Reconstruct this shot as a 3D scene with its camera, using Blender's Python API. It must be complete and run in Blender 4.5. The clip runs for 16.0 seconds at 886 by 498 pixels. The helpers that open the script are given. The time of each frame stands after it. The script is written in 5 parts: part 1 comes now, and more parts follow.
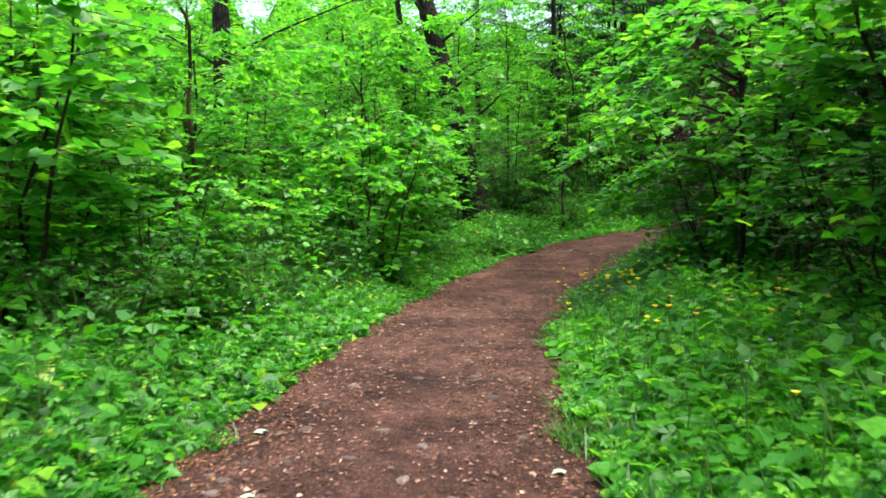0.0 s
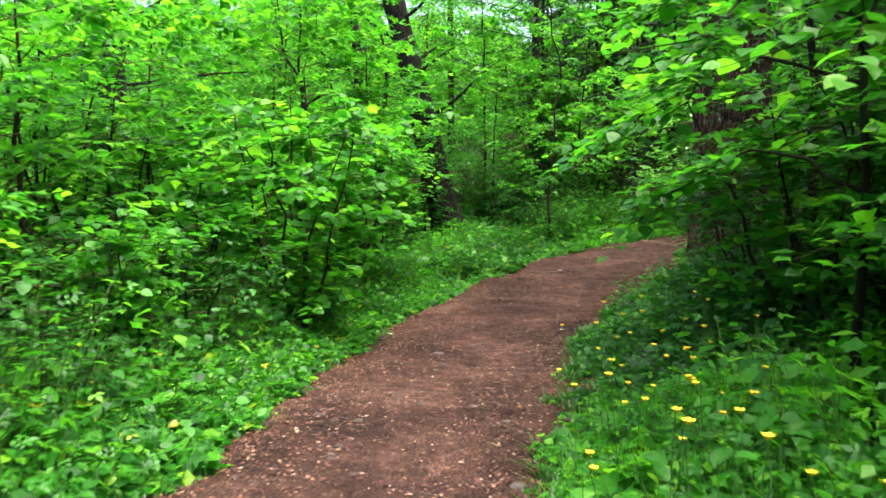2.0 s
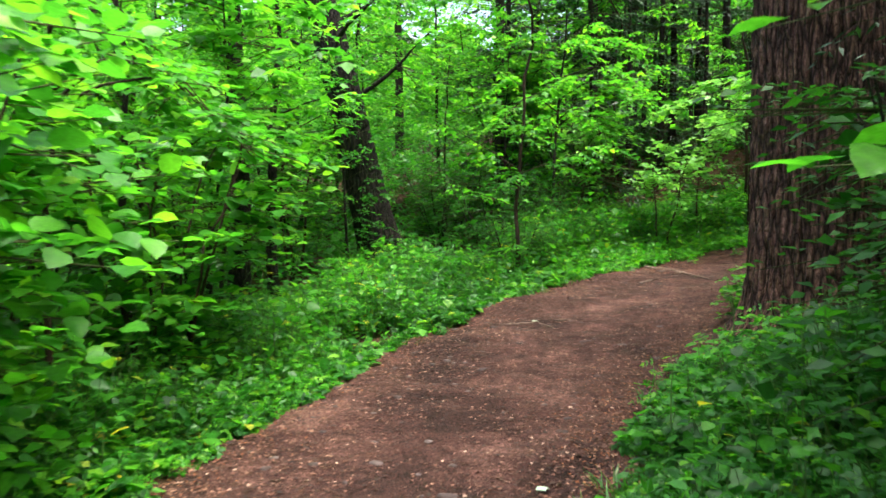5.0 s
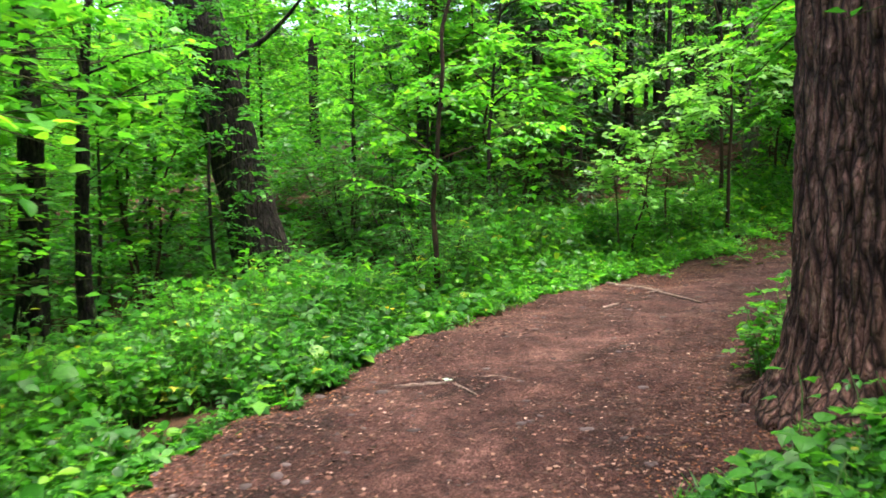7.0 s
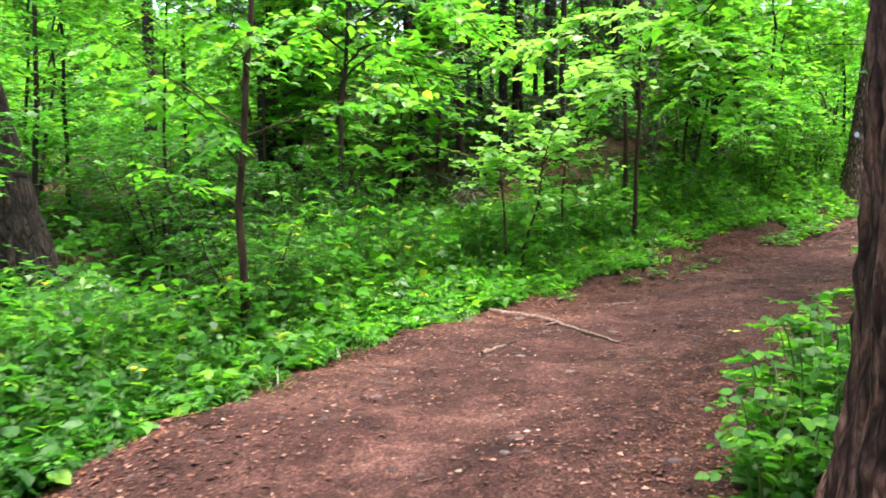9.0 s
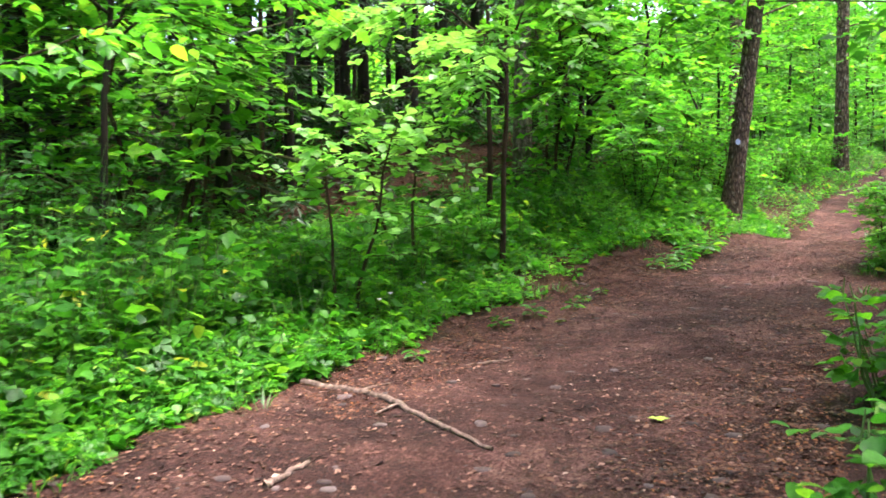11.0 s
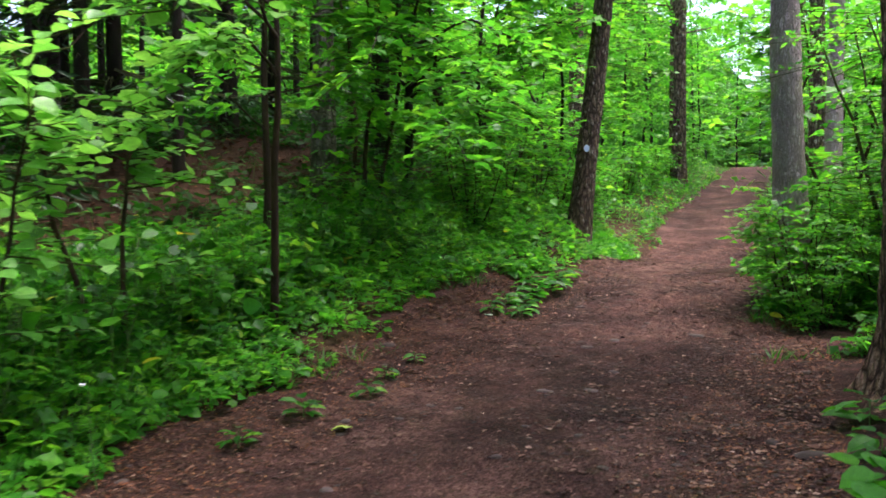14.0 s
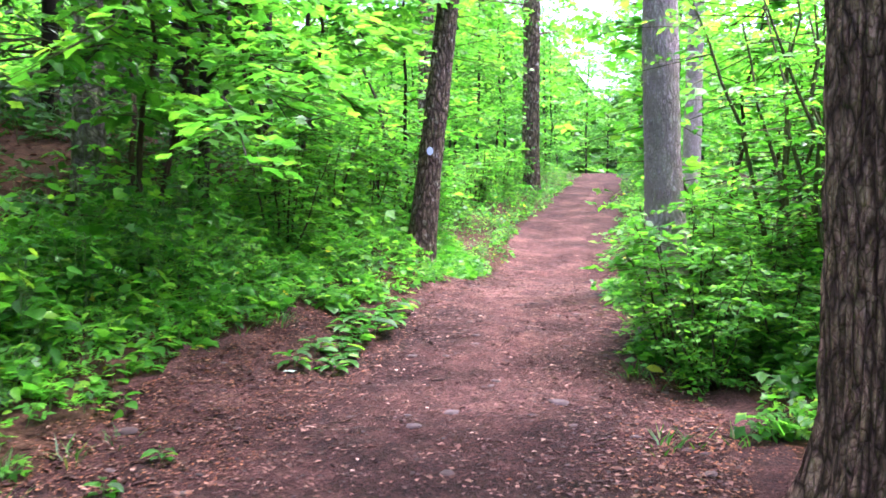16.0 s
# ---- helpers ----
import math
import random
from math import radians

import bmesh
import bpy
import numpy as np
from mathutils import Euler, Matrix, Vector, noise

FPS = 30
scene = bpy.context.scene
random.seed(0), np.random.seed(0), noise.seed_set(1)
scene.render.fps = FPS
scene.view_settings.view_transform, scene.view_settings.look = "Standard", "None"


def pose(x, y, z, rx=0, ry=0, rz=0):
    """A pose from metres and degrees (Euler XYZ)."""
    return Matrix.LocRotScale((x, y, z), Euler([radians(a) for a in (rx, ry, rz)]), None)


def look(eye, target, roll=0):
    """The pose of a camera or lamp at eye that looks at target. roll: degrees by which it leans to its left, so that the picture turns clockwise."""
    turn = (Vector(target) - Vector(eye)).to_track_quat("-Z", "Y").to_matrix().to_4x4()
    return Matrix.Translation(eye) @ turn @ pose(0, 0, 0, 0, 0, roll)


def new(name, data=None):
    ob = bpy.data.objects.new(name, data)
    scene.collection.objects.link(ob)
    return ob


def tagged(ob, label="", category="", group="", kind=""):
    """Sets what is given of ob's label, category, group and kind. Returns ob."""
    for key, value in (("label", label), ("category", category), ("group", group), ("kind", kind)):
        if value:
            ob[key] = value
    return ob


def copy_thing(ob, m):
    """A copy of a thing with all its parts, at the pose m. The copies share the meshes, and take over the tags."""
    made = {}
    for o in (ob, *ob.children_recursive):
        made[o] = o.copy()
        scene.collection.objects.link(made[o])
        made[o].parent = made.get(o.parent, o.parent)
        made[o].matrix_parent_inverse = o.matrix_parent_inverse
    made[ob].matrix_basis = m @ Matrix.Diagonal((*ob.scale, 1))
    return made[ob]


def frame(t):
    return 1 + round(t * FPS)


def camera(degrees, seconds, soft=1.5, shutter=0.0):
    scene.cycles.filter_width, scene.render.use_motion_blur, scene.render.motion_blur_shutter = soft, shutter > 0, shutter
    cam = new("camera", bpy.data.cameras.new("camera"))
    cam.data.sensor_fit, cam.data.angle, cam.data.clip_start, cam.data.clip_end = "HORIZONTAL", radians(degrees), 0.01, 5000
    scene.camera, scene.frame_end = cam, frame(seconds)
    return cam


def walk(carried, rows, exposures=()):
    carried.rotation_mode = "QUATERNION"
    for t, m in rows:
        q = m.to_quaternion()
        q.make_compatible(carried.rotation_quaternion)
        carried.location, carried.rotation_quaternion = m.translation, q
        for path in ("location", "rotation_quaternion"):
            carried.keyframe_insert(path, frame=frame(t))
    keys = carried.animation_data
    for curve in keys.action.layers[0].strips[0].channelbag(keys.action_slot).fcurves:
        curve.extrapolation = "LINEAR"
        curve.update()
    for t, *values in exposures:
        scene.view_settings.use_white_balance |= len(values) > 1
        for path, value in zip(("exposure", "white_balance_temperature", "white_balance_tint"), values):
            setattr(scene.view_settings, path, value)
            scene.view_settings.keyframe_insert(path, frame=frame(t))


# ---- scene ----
# ---------------------------------------------------------------- camera
cam = camera(57.0, 16.0, soft=1.65, shutter=0.35)
PATH = [
    (0.0, 0.000, 0.000, 1.200, -0.00, -4.47, -0.31),
    (0.5, 0.072, 0.760, 1.214, -0.08, -4.51, -0.25),
    (1.0, 0.184, 1.518, 1.241, -0.41, -4.61, -0.16),
    (1.5, 0.278, 2.290, 1.248, -0.85, -4.49, -0.17),
    (2.0, 0.329, 3.051, 1.275, -1.39, -4.53, -0.21),
    (2.5, 0.395, 3.779, 1.275, -1.94, -4.42, -0.20),
    (3.0, 0.462, 4.510, 1.265, -2.36, -4.28, -0.34),
    (3.5, 0.567, 5.229, 1.247, -2.66, -4.07, -0.36),
    (6.0, 1.477, 9.086, 1.091, -4.27, -3.28, 0.52),
    (6.5, 1.649, 9.739, 1.066, -5.43, -3.15, 0.52),
    (7.0, 1.784, 10.381, 1.046, -6.97, -3.07, 0.49),
    (7.5, 1.939, 11.042, 1.026, -8.61, -3.02, 0.32),
    (8.0, 2.093, 11.638, 1.007, -10.45, -2.92, 0.19),
    (8.5, 2.317, 12.144, 0.994, -12.66, -2.85, 0.05),
    (9.0, 2.561, 12.614, 1.020, -14.69, -2.96, 0.04),
    (11.5, 3.669, 14.794, 1.111, -26.21, -2.04, 0.36),
    (12.0, 3.895, 15.104, 1.147, -27.82, -2.03, 0.38),
    (12.5, 4.098, 15.388, 1.172, -29.69, -2.02, 0.32),
    (13.0, 4.351, 15.652, 1.174, -31.29, -1.75, 0.33),
    (13.5, 4.617, 15.936, 1.195, -33.08, -1.65, 0.42),
    (14.0, 4.928, 16.227, 1.244, -35.22, -1.78, 0.34),
    (14.5, 5.275, 16.496, 1.278, -37.55, -1.70, 0.21),
    (15.0, 5.573, 16.740, 1.316, -40.06, -1.66, 0.04),
    (15.5, 5.823, 16.961, 1.355, -42.82, -1.73, -0.12),
    (16.0, 6.072, 17.182, 1.382, -45.21, -1.76, -0.19),
]
# stops, kelvin, tint
EXPOSURES = [(0.0, 2.0, 6500, 8), (3.5, 2.35, 6500, 8), (6.0, 2.45, 6500, 13), (8.0, 2.9, 6500, 24), (9.0, 3.0, 6500, 26), (11.5, 2.9, 6300, 26), (12.5, 2.75, 6150, 28),
             (14.0, 2.3, 6200, 26), (14.5, 2.35, 6200, 28), (15.2, 2.9, 6050, 34), (16.0, 3.5, 5700, 44)]
walk(cam, [(t, pose(x, y, z, 90 + pitch, roll, yaw)) for t, x, y, z, yaw, pitch, roll in PATH], EXPOSURES)

# ---------------------------------------------------------------- world and sun
SUN_UP, SUN_TURN = 79.0, 107.0
world = bpy.data.worlds.new("overcast_sky")
world.use_nodes = True
wn = world.node_tree
sky = wn.nodes.new("ShaderNodeTexSky")
sky.sky_type, sky.sun_disc = "NISHITA", False
sky.sun_elevation, sky.sun_rotation = radians(SUN_UP), radians(SUN_TURN)
sky.air_density, sky.dust_density, sky.ozone_density = 1.0, 6.0, 1.0
wn.nodes["Background"].inputs["Strength"].default_value = 0.15
wn.links.new(sky.outputs["Color"], wn.nodes["Background"].inputs["Color"])
scene.world = world
sun_data = bpy.data.lights.new("sun", "SUN")
sun_data.energy, sun_data.angle, sun_data.color = 2.1, radians(30), (1.0, 0.96, 0.88)
sun = new("sun", sun_data)
ca = radians(SUN_TURN)
sun.matrix_world = look((0, 0, 0), (-math.sin(ca) * math.cos(radians(SUN_UP)), -math.cos(ca) * math.cos(radians(SUN_UP)), -math.sin(radians(SUN_UP))))
sun.location = (0, 0, 40)


# ---------------------------------------------------------------- materials
def material(name, rough=0.8, spec=0.3):
    m = bpy.data.materials.new(name)
    m.use_nodes = True
    b = m.node_tree.nodes["Principled BSDF"]
    b.inputs["Roughness"].default_value = rough
    b.inputs["Specular IOR Level"].default_value = spec
    return m, m.node_tree.nodes, m.node_tree.links, b


def ramp(nodes, stops):
    r = nodes.new("ShaderNodeValToRGB")
    e = r.color_ramp.elements
    e[0].position, e[0].color = stops[0][0], (*stops[0][1], 1)
    e[1].position, e[1].color = stops[-1][0], (*stops[-1][1], 1)
    for p, c in stops[1:-1]:
        e.new(p).color = (*c, 1)
    return r


def noise_node(nodes, links, scale, detail=4, stretch=None, rough=0.6):
    n = nodes.new("ShaderNodeTexNoise")
    n.inputs["Scale"].default_value, n.inputs["Detail"].default_value, n.inputs["Roughness"].default_value = scale, detail, rough
    tc = nodes.new("ShaderNodeTexCoord")
    if stretch:
        mp = nodes.new("ShaderNodeMapping")
        mp.inputs["Scale"].default_value = stretch
        links.new(tc.outputs["Object"], mp.inputs["Vector"])
        links.new(mp.outputs["Vector"], n.inputs["Vector"])
    else:
        links.new(tc.outputs["Object"], n.inputs["Vector"])
    return n


def mix_colour(nodes, links, fac, a, b, mode="MIX"):
    x = nodes.new("ShaderNodeMix")
    x.data_type, x.blend_type = "RGBA", mode
    for sock, v in ((x.inputs["Factor"], fac), (x.inputs["A"], a), (x.inputs["B"], b)):
        if isinstance(v, bpy.types.NodeSocket):
            links.new(v, sock)
        else:
            sock.default_value = (*v, 1) if isinstance(v, tuple) else v
    return x.outputs["Result"]


def bump(nodes, links, b, height, strength, dist):
    k = nodes.new("ShaderNodeBump")
    k.inputs["Strength"].default_value, k.inputs["Distance"].default_value = strength, dist
    links.new(height, k.inputs["Height"])
    links.new(k.outputs["Normal"], b.inputs["Normal"])


def leaf_material(name, stops, glow, thin=0.42, rough=0.42, spec=0.5):
    """Leaf blade: its own tone for each leaf, light passing through it, a soft sheen."""
    m, nodes, links, b = material(name, rough, spec)
    geo = nodes.new("ShaderNodeNewGeometry")
    r = ramp(nodes, stops)
    links.new(geo.outputs["Random Per Island"], r.inputs["Fac"])
    patch = noise_node(nodes, links, 0.9, 3)
    tone = ramp(nodes, [(0.3, (0.72, 0.8, 0.75)), (0.7, (1.15, 1.1, 0.95))])
    links.new(patch.outputs["Fac"], tone.inputs["Fac"])
    col = mix_colour(nodes, links, 1.0, r.outputs["Color"], tone.outputs["Color"], "MULTIPLY")
    vein = noise_node(nodes, links, 38, 3, None, 0.7)
    mott = ramp(nodes, [(0.3, (0.7, 0.74, 0.7)), (0.7, (1.2, 1.17, 1.1))])
    links.new(vein.outputs["Fac"], mott.inputs["Fac"])
    col = mix_colour(nodes, links, 1.0, col, mott.outputs["Color"], "MULTIPLY")
    links.new(col, b.inputs["Base Color"])
    bump(nodes, links, b, vein.outputs["Fac"], 0.5, 0.01)
    t = nodes.new("ShaderNodeBsdfTranslucent")
    links.new(mix_colour(nodes, links, 1.0, col, glow, "MULTIPLY"), t.inputs["Color"])
    s = nodes.new("ShaderNodeMixShader")
    s.inputs["Fac"].default_value = thin
    links.new(b.outputs["BSDF"], s.inputs[1])
    links.new(t.outputs["BSDF"], s.inputs[2])
    links.new(s.outputs["Shader"], nodes["Material Output"].inputs["Surface"])
    return m


GLOW = (1.9, 1.8, 1.1)
LEAF_BRIGHT = leaf_material("bright_leaf", [(0.0, (0.026, 0.155, 0.014)), (0.5, (0.048, 0.24, 0.016)), (0.85, (0.09, 0.325, 0.018)), (1.0, (0.165, 0.4, 0.026))], GLOW, 0.52, 0.4, 0.32)
LEAF_MID = leaf_material("green_leaf", [(0.0, (0.015, 0.11, 0.012)), (0.6, (0.03, 0.175, 0.015)), (1.0, (0.057, 0.25, 0.018))], GLOW, 0.48, 0.4, 0.35)
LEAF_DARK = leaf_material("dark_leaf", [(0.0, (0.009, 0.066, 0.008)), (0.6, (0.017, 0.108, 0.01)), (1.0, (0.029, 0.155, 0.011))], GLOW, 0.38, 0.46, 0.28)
LEAF_HERB = leaf_material("herb_leaf", [(0.0, (0.011, 0.08, 0.009)), (0.45, (0.028, 0.165, 0.013)), (0.85, (0.065, 0.275, 0.016)), (0.982, (0.14, 0.35, 0.022)), (1.0, (0.38, 0.35, 0.03))], GLOW, 0.47, 0.42, 0.3)
LEAF_PALE = leaf_material("pale_green_leaf", [(0.0, (0.085, 0.3, 0.045)), (1.0, (0.2, 0.46, 0.1))], GLOW, 0.45, 0.34, 0.6)
NEEDLE = leaf_material("needle", [(0.0, (0.008, 0.036, 0.01)), (1.0, (0.018, 0.075, 0.016))], (1.4, 1.4, 0.9), 0.2)
GRASS = leaf_material("grass_blade", [(0.0, (0.016, 0.085, 0.008)), (0.8, (0.03, 0.14, 0.01)), (1.0, (0.1, 0.13, 0.03))], GLOW)


def bark_material(name, dark, light, stretch=(9, 9, 1.6), moss=None, strength=0.8):
    m, nodes, links, b = material(name, 0.9, 0.2)
    n = noise_node(nodes, links, 1.0, 6, stretch)
    r = ramp(nodes, [(0.3, dark), (0.55, tuple((x + y) / 2 for x, y in zip(dark, light))), (0.75, light)])
    links.new(n.outputs["Fac"], r.inputs["Fac"])
    col = r.outputs["Color"]
    if moss:
        n2 = noise_node(nodes, links, 2.2, 4)
        k = ramp(nodes, [(0.52, (0, 0, 0)), (0.68, (0.7, 0.7, 0.7))])
        links.new(n2.outputs["Fac"], k.inputs["Fac"])
        col = mix_colour(nodes, links, k.outputs["Color"], col, moss)
    links.new(col, b.inputs["Base Color"])
    fine = noise_node(nodes, links, 1.0, 5, (60, 60, 14))
    add = nodes.new("ShaderNodeMath")
    links.new(n.outputs["Fac"], add.inputs[0])
    links.new(fine.outputs["Fac"], add.inputs[1])
    bump(nodes, links, b, add.outputs["Value"], strength, 0.02)
    return m


def furrowed_bark(name, crack, ridge, worn, cells, lichen=None):
    """Old bark: upright ridges that part and join, dark cracks between with their shade painted into the colour,
    flakes broken across, at three sizes.
    """
    m, nodes, links, b = material(name, 0.88, 0.2)
    tc = nodes.new("ShaderNodeTexCoord")
    wob = nodes.new("ShaderNodeTexNoise")
    wob.inputs["Scale"].default_value, wob.inputs["Detail"].default_value = 6.0, 5
    links.new(tc.outputs["Object"], wob.inputs["Vector"])
    mixv = nodes.new("ShaderNodeVectorMath")
    mixv.operation = "MULTIPLY_ADD"
    mixv.inputs[1].default_value = (0.035, 0.035, 0.07)
    links.new(wob.outputs["Color"], mixv.inputs[0])
    links.new(tc.outputs["Object"], mixv.inputs[2])

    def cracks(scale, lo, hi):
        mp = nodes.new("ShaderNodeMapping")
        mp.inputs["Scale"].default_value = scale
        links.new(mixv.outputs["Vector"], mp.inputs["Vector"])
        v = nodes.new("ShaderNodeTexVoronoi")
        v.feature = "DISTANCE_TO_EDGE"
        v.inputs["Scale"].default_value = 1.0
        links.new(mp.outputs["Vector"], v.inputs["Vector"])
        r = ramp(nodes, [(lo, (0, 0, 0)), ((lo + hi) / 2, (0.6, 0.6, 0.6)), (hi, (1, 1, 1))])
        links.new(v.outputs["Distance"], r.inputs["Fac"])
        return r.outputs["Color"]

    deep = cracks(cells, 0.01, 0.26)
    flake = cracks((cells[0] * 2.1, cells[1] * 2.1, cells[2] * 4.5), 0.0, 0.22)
    grain = noise_node(nodes, links, 1.0, 8, (46, 46, 12), 0.8)
    patch = noise_node(nodes, links, 3.0, 4)
    r = ramp(nodes, [(0.3, crack), (0.48, ridge), (0.7, worn)])
    links.new(grain.outputs["Fac"], r.inputs["Fac"])
    tone = ramp(nodes, [(0.35, (0.72, 0.7, 0.7)), (0.65, (1.2, 1.2, 1.22))])
    links.new(patch.outputs["Fac"], tone.inputs["Fac"])
    col = mix_colour(nodes, links, 1.0, r.outputs["Color"], tone.outputs["Color"], "MULTIPLY")
    part_f = mix_colour(nodes, links, 0.5, (1.0, 1.0, 1.0), flake, "MULTIPLY")
    col = mix_colour(nodes, links, 1.0, col, part_f, "MULTIPLY")
    if lichen:
        spots = noise_node(nodes, links, 14.0, 6, None, 0.7)
        k = ramp(nodes, [(0.55, (0, 0, 0)), (0.66, (0.8, 0.8, 0.8))])
        links.new(spots.outputs["Fac"], k.inputs["Fac"])
        col = mix_colour(nodes, links, k.outputs["Color"], col, lichen)
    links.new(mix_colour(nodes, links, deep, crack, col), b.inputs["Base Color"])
    h = nodes.new("ShaderNodeMath")
    h.operation = "MULTIPLY_ADD"
    links.new(grain.outputs["Fac"], h.inputs[0])
    h.inputs[1].default_value = 0.55
    links.new(deep, h.inputs[2])
    h2 = nodes.new("ShaderNodeMath")
    h2.operation = "MULTIPLY_ADD"
    links.new(flake, h2.inputs[0])
    h2.inputs[1].default_value = 0.35
    links.new(h.outputs["Value"], h2.inputs[2])
    bump(nodes, links, b, h2.outputs["Value"], 1.0, 0.03)
    return m


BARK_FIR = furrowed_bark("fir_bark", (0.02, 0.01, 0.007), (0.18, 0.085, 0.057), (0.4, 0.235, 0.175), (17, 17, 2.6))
BARK_GREY = furrowed_bark("grey_bark", (0.05, 0.027, 0.018), (0.33, 0.19, 0.12), (0.6, 0.4, 0.28), (24, 24, 5.5))
BARK_MOTTLED = furrowed_bark("mottled_bark", (0.035, 0.022, 0.016), (0.18, 0.115, 0.08), (0.36, 0.26, 0.2), (26, 26, 7), (0.48, 0.43, 0.37))
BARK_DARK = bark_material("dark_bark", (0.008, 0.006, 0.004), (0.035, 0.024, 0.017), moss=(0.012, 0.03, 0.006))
BARK_BROWN = bark_material("brown_bark", (0.012, 0.007, 0.004), (0.065, 0.037, 0.021), (20, 20, 4))
BARK_PALE = furrowed_bark("pale_bark", (0.07, 0.063, 0.045), (0.17, 0.155, 0.115), (0.32, 0.3, 0.23), (12, 12, 5), (0.34, 0.34, 0.26))
BARK_BIRCH = furrowed_bark("smooth_grey_bark", (0.32, 0.25, 0.24), (0.52, 0.41, 0.4), (0.72, 0.6, 0.6), (40, 40, 9), (0.74, 0.65, 0.66))
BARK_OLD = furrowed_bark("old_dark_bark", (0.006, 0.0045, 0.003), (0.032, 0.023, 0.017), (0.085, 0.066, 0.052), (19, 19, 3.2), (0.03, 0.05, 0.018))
TWIG = bark_material("twig_bark", (0.03, 0.032, 0.012), (0.09, 0.1, 0.035), (40, 40, 12))


def ground_material(name, stops, scale, fine, strength, stretch=None):
    m, nodes, links, b = material(name, 0.95, 0.15)
    big = noise_node(nodes, links, scale, 5)
    small = noise_node(nodes, links, fine, 6, None, 0.75)
    r = ramp(nodes, stops)
    mixv = nodes.new("ShaderNodeMix")
    mixv.inputs["Factor"].default_value = 0.62
    links.new(big.outputs["Fac"], mixv.inputs["A"])
    links.new(small.outputs["Fac"], mixv.inputs["B"])
    links.new(mixv.outputs["Result"], r.inputs["Fac"])
    mid = noise_node(nodes, links, 9.0, 4, None, 0.7)
    tone = ramp(nodes, [(0.33, (0.5, 0.46, 0.45)), (0.5, (0.95, 0.93, 0.92)), (0.68, (1.45, 1.5, 1.55))])
    links.new(mid.outputs["Fac"], tone.inputs["Fac"])
    links.new(mix_colour(nodes, links, 1.0, r.outputs["Color"], tone.outputs["Color"], "MULTIPLY"), b.inputs["Base Color"])
    bump(nodes, links, b, small.outputs["Fac"], strength, 0.02)
    return m


def worn_patches(m):
    """Packed, paler earth and darker earth in patches a step or two across."""
    nodes, links = m.node_tree.nodes, m.node_tree.links
    b = nodes["Principled BSDF"]
    col = b.inputs["Base Color"].links[0].from_socket
    n = noise_node(nodes, links, 1.7, 5, None, 0.65)
    tone = ramp(nodes, [(0.34, (0.6, 0.57, 0.56)), (0.5, (0.98, 0.96, 0.96)), (0.66, (1.32, 1.36, 1.4))])
    links.new(n.outputs["Fac"], tone.inputs["Fac"])
    links.new(mix_colour(nodes, links, 1.0, col, tone.outputs["Color"], "MULTIPLY"), b.inputs["Base Color"])


PATH_SOIL = ground_material("path_soil", [(0.4, (0.008, 0.003, 0.002)), (0.465, (0.034, 0.0135, 0.0095)), (0.53, (0.06, 0.0255, 0.0185)), (0.6, (0.14, 0.074, 0.058))], 1.1, 70, 1.0)
worn_patches(PATH_SOIL)
PATH_SOIL.node_tree.nodes["Principled BSDF"].inputs["Specular IOR Level"].default_value = 0.22
FOREST_SOIL = ground_material("forest_soil", [(0.36, (0.012, 0.006, 0.0035)), (0.5, (0.04, 0.02, 0.01)), (0.64, (0.09, 0.05, 0.026))], 1.1, 40, 0.9)


def island_material(name, stops, rough=0.85):
    m, nodes, links, b = material(name, rough, 0.25)
    geo = nodes.new("ShaderNodeNewGeometry")
    r = ramp(nodes, stops)
    links.new(geo.outputs["Random Per Island"], r.inputs["Fac"])
    n = noise_node(nodes, links, 45, 3)
    tone = ramp(nodes, [(0.3, (0.75, 0.75, 0.75)), (0.7, (1.15, 1.15, 1.15))])
    links.new(n.outputs["Fac"], tone.inputs["Fac"])
    links.new(mix_colour(nodes, links, 1.0, r.outputs["Color"], tone.outputs["Color"], "MULTIPLY"), b.inputs["Base Color"])
    return m


LITTER = island_material("leaf_litter", [(0.0, (0.014, 0.006, 0.004)), (0.35, (0.04, 0.016, 0.01)), (0.6, (0.085, 0.034, 0.019)), (0.82, (0.13, 0.06, 0.038)), (0.96, (0.21, 0.115, 0.078)), (1.0, (0.36, 0.25, 0.19))], 0.7)
RUST = island_material("rust_litter", [(0.0, (0.045, 0.014, 0.007)), (0.4, (0.115, 0.037, 0.014)), (0.8, (0.19, 0.072, 0.026)), (1.0, (0.29, 0.145, 0.065))])
STONE = island_material("path_stone", [(0.0, (0.034, 0.023, 0.02)), (0.6, (0.058, 0.041, 0.037)), (1.0, (0.095, 0.073, 0.067))])
WOOD_DEAD = bark_material("dead_wood", (0.06, 0.04, 0.03), (0.25, 0.18, 0.14), (30, 30, 6))


def plain(name, colour, rough=0.6, spec=0.3):
    m, nodes, links, b = material(name, rough, spec)
    n = noise_node(nodes, links, 60, 3)
    links.new(mix_colour(nodes, links, n.outputs["Fac"], tuple(c * 0.75 for c in colour), tuple(min(1, c * 1.15) for c in colour)), b.inputs["Base Color"])
    return m


YELLOW = plain("yellow_petal", (0.85, 0.6, 0.02))
VIOLET = plain("violet_petal", (0.35, 0.25, 0.7))
WHITE = plain("white_petal", (0.75, 0.78, 0.8))
BLUE_PAINT = plain("blue_white_paint", (0.55, 0.6, 0.85), 0.5)
STEM = plain("green_stem", (0.07, 0.14, 0.03))
PALE_LEAF = plain("pale_leaf", (0.33, 0.42, 0.3))
LIME_LEAF = plain("lime_leaf", (0.32, 0.46, 0.06))


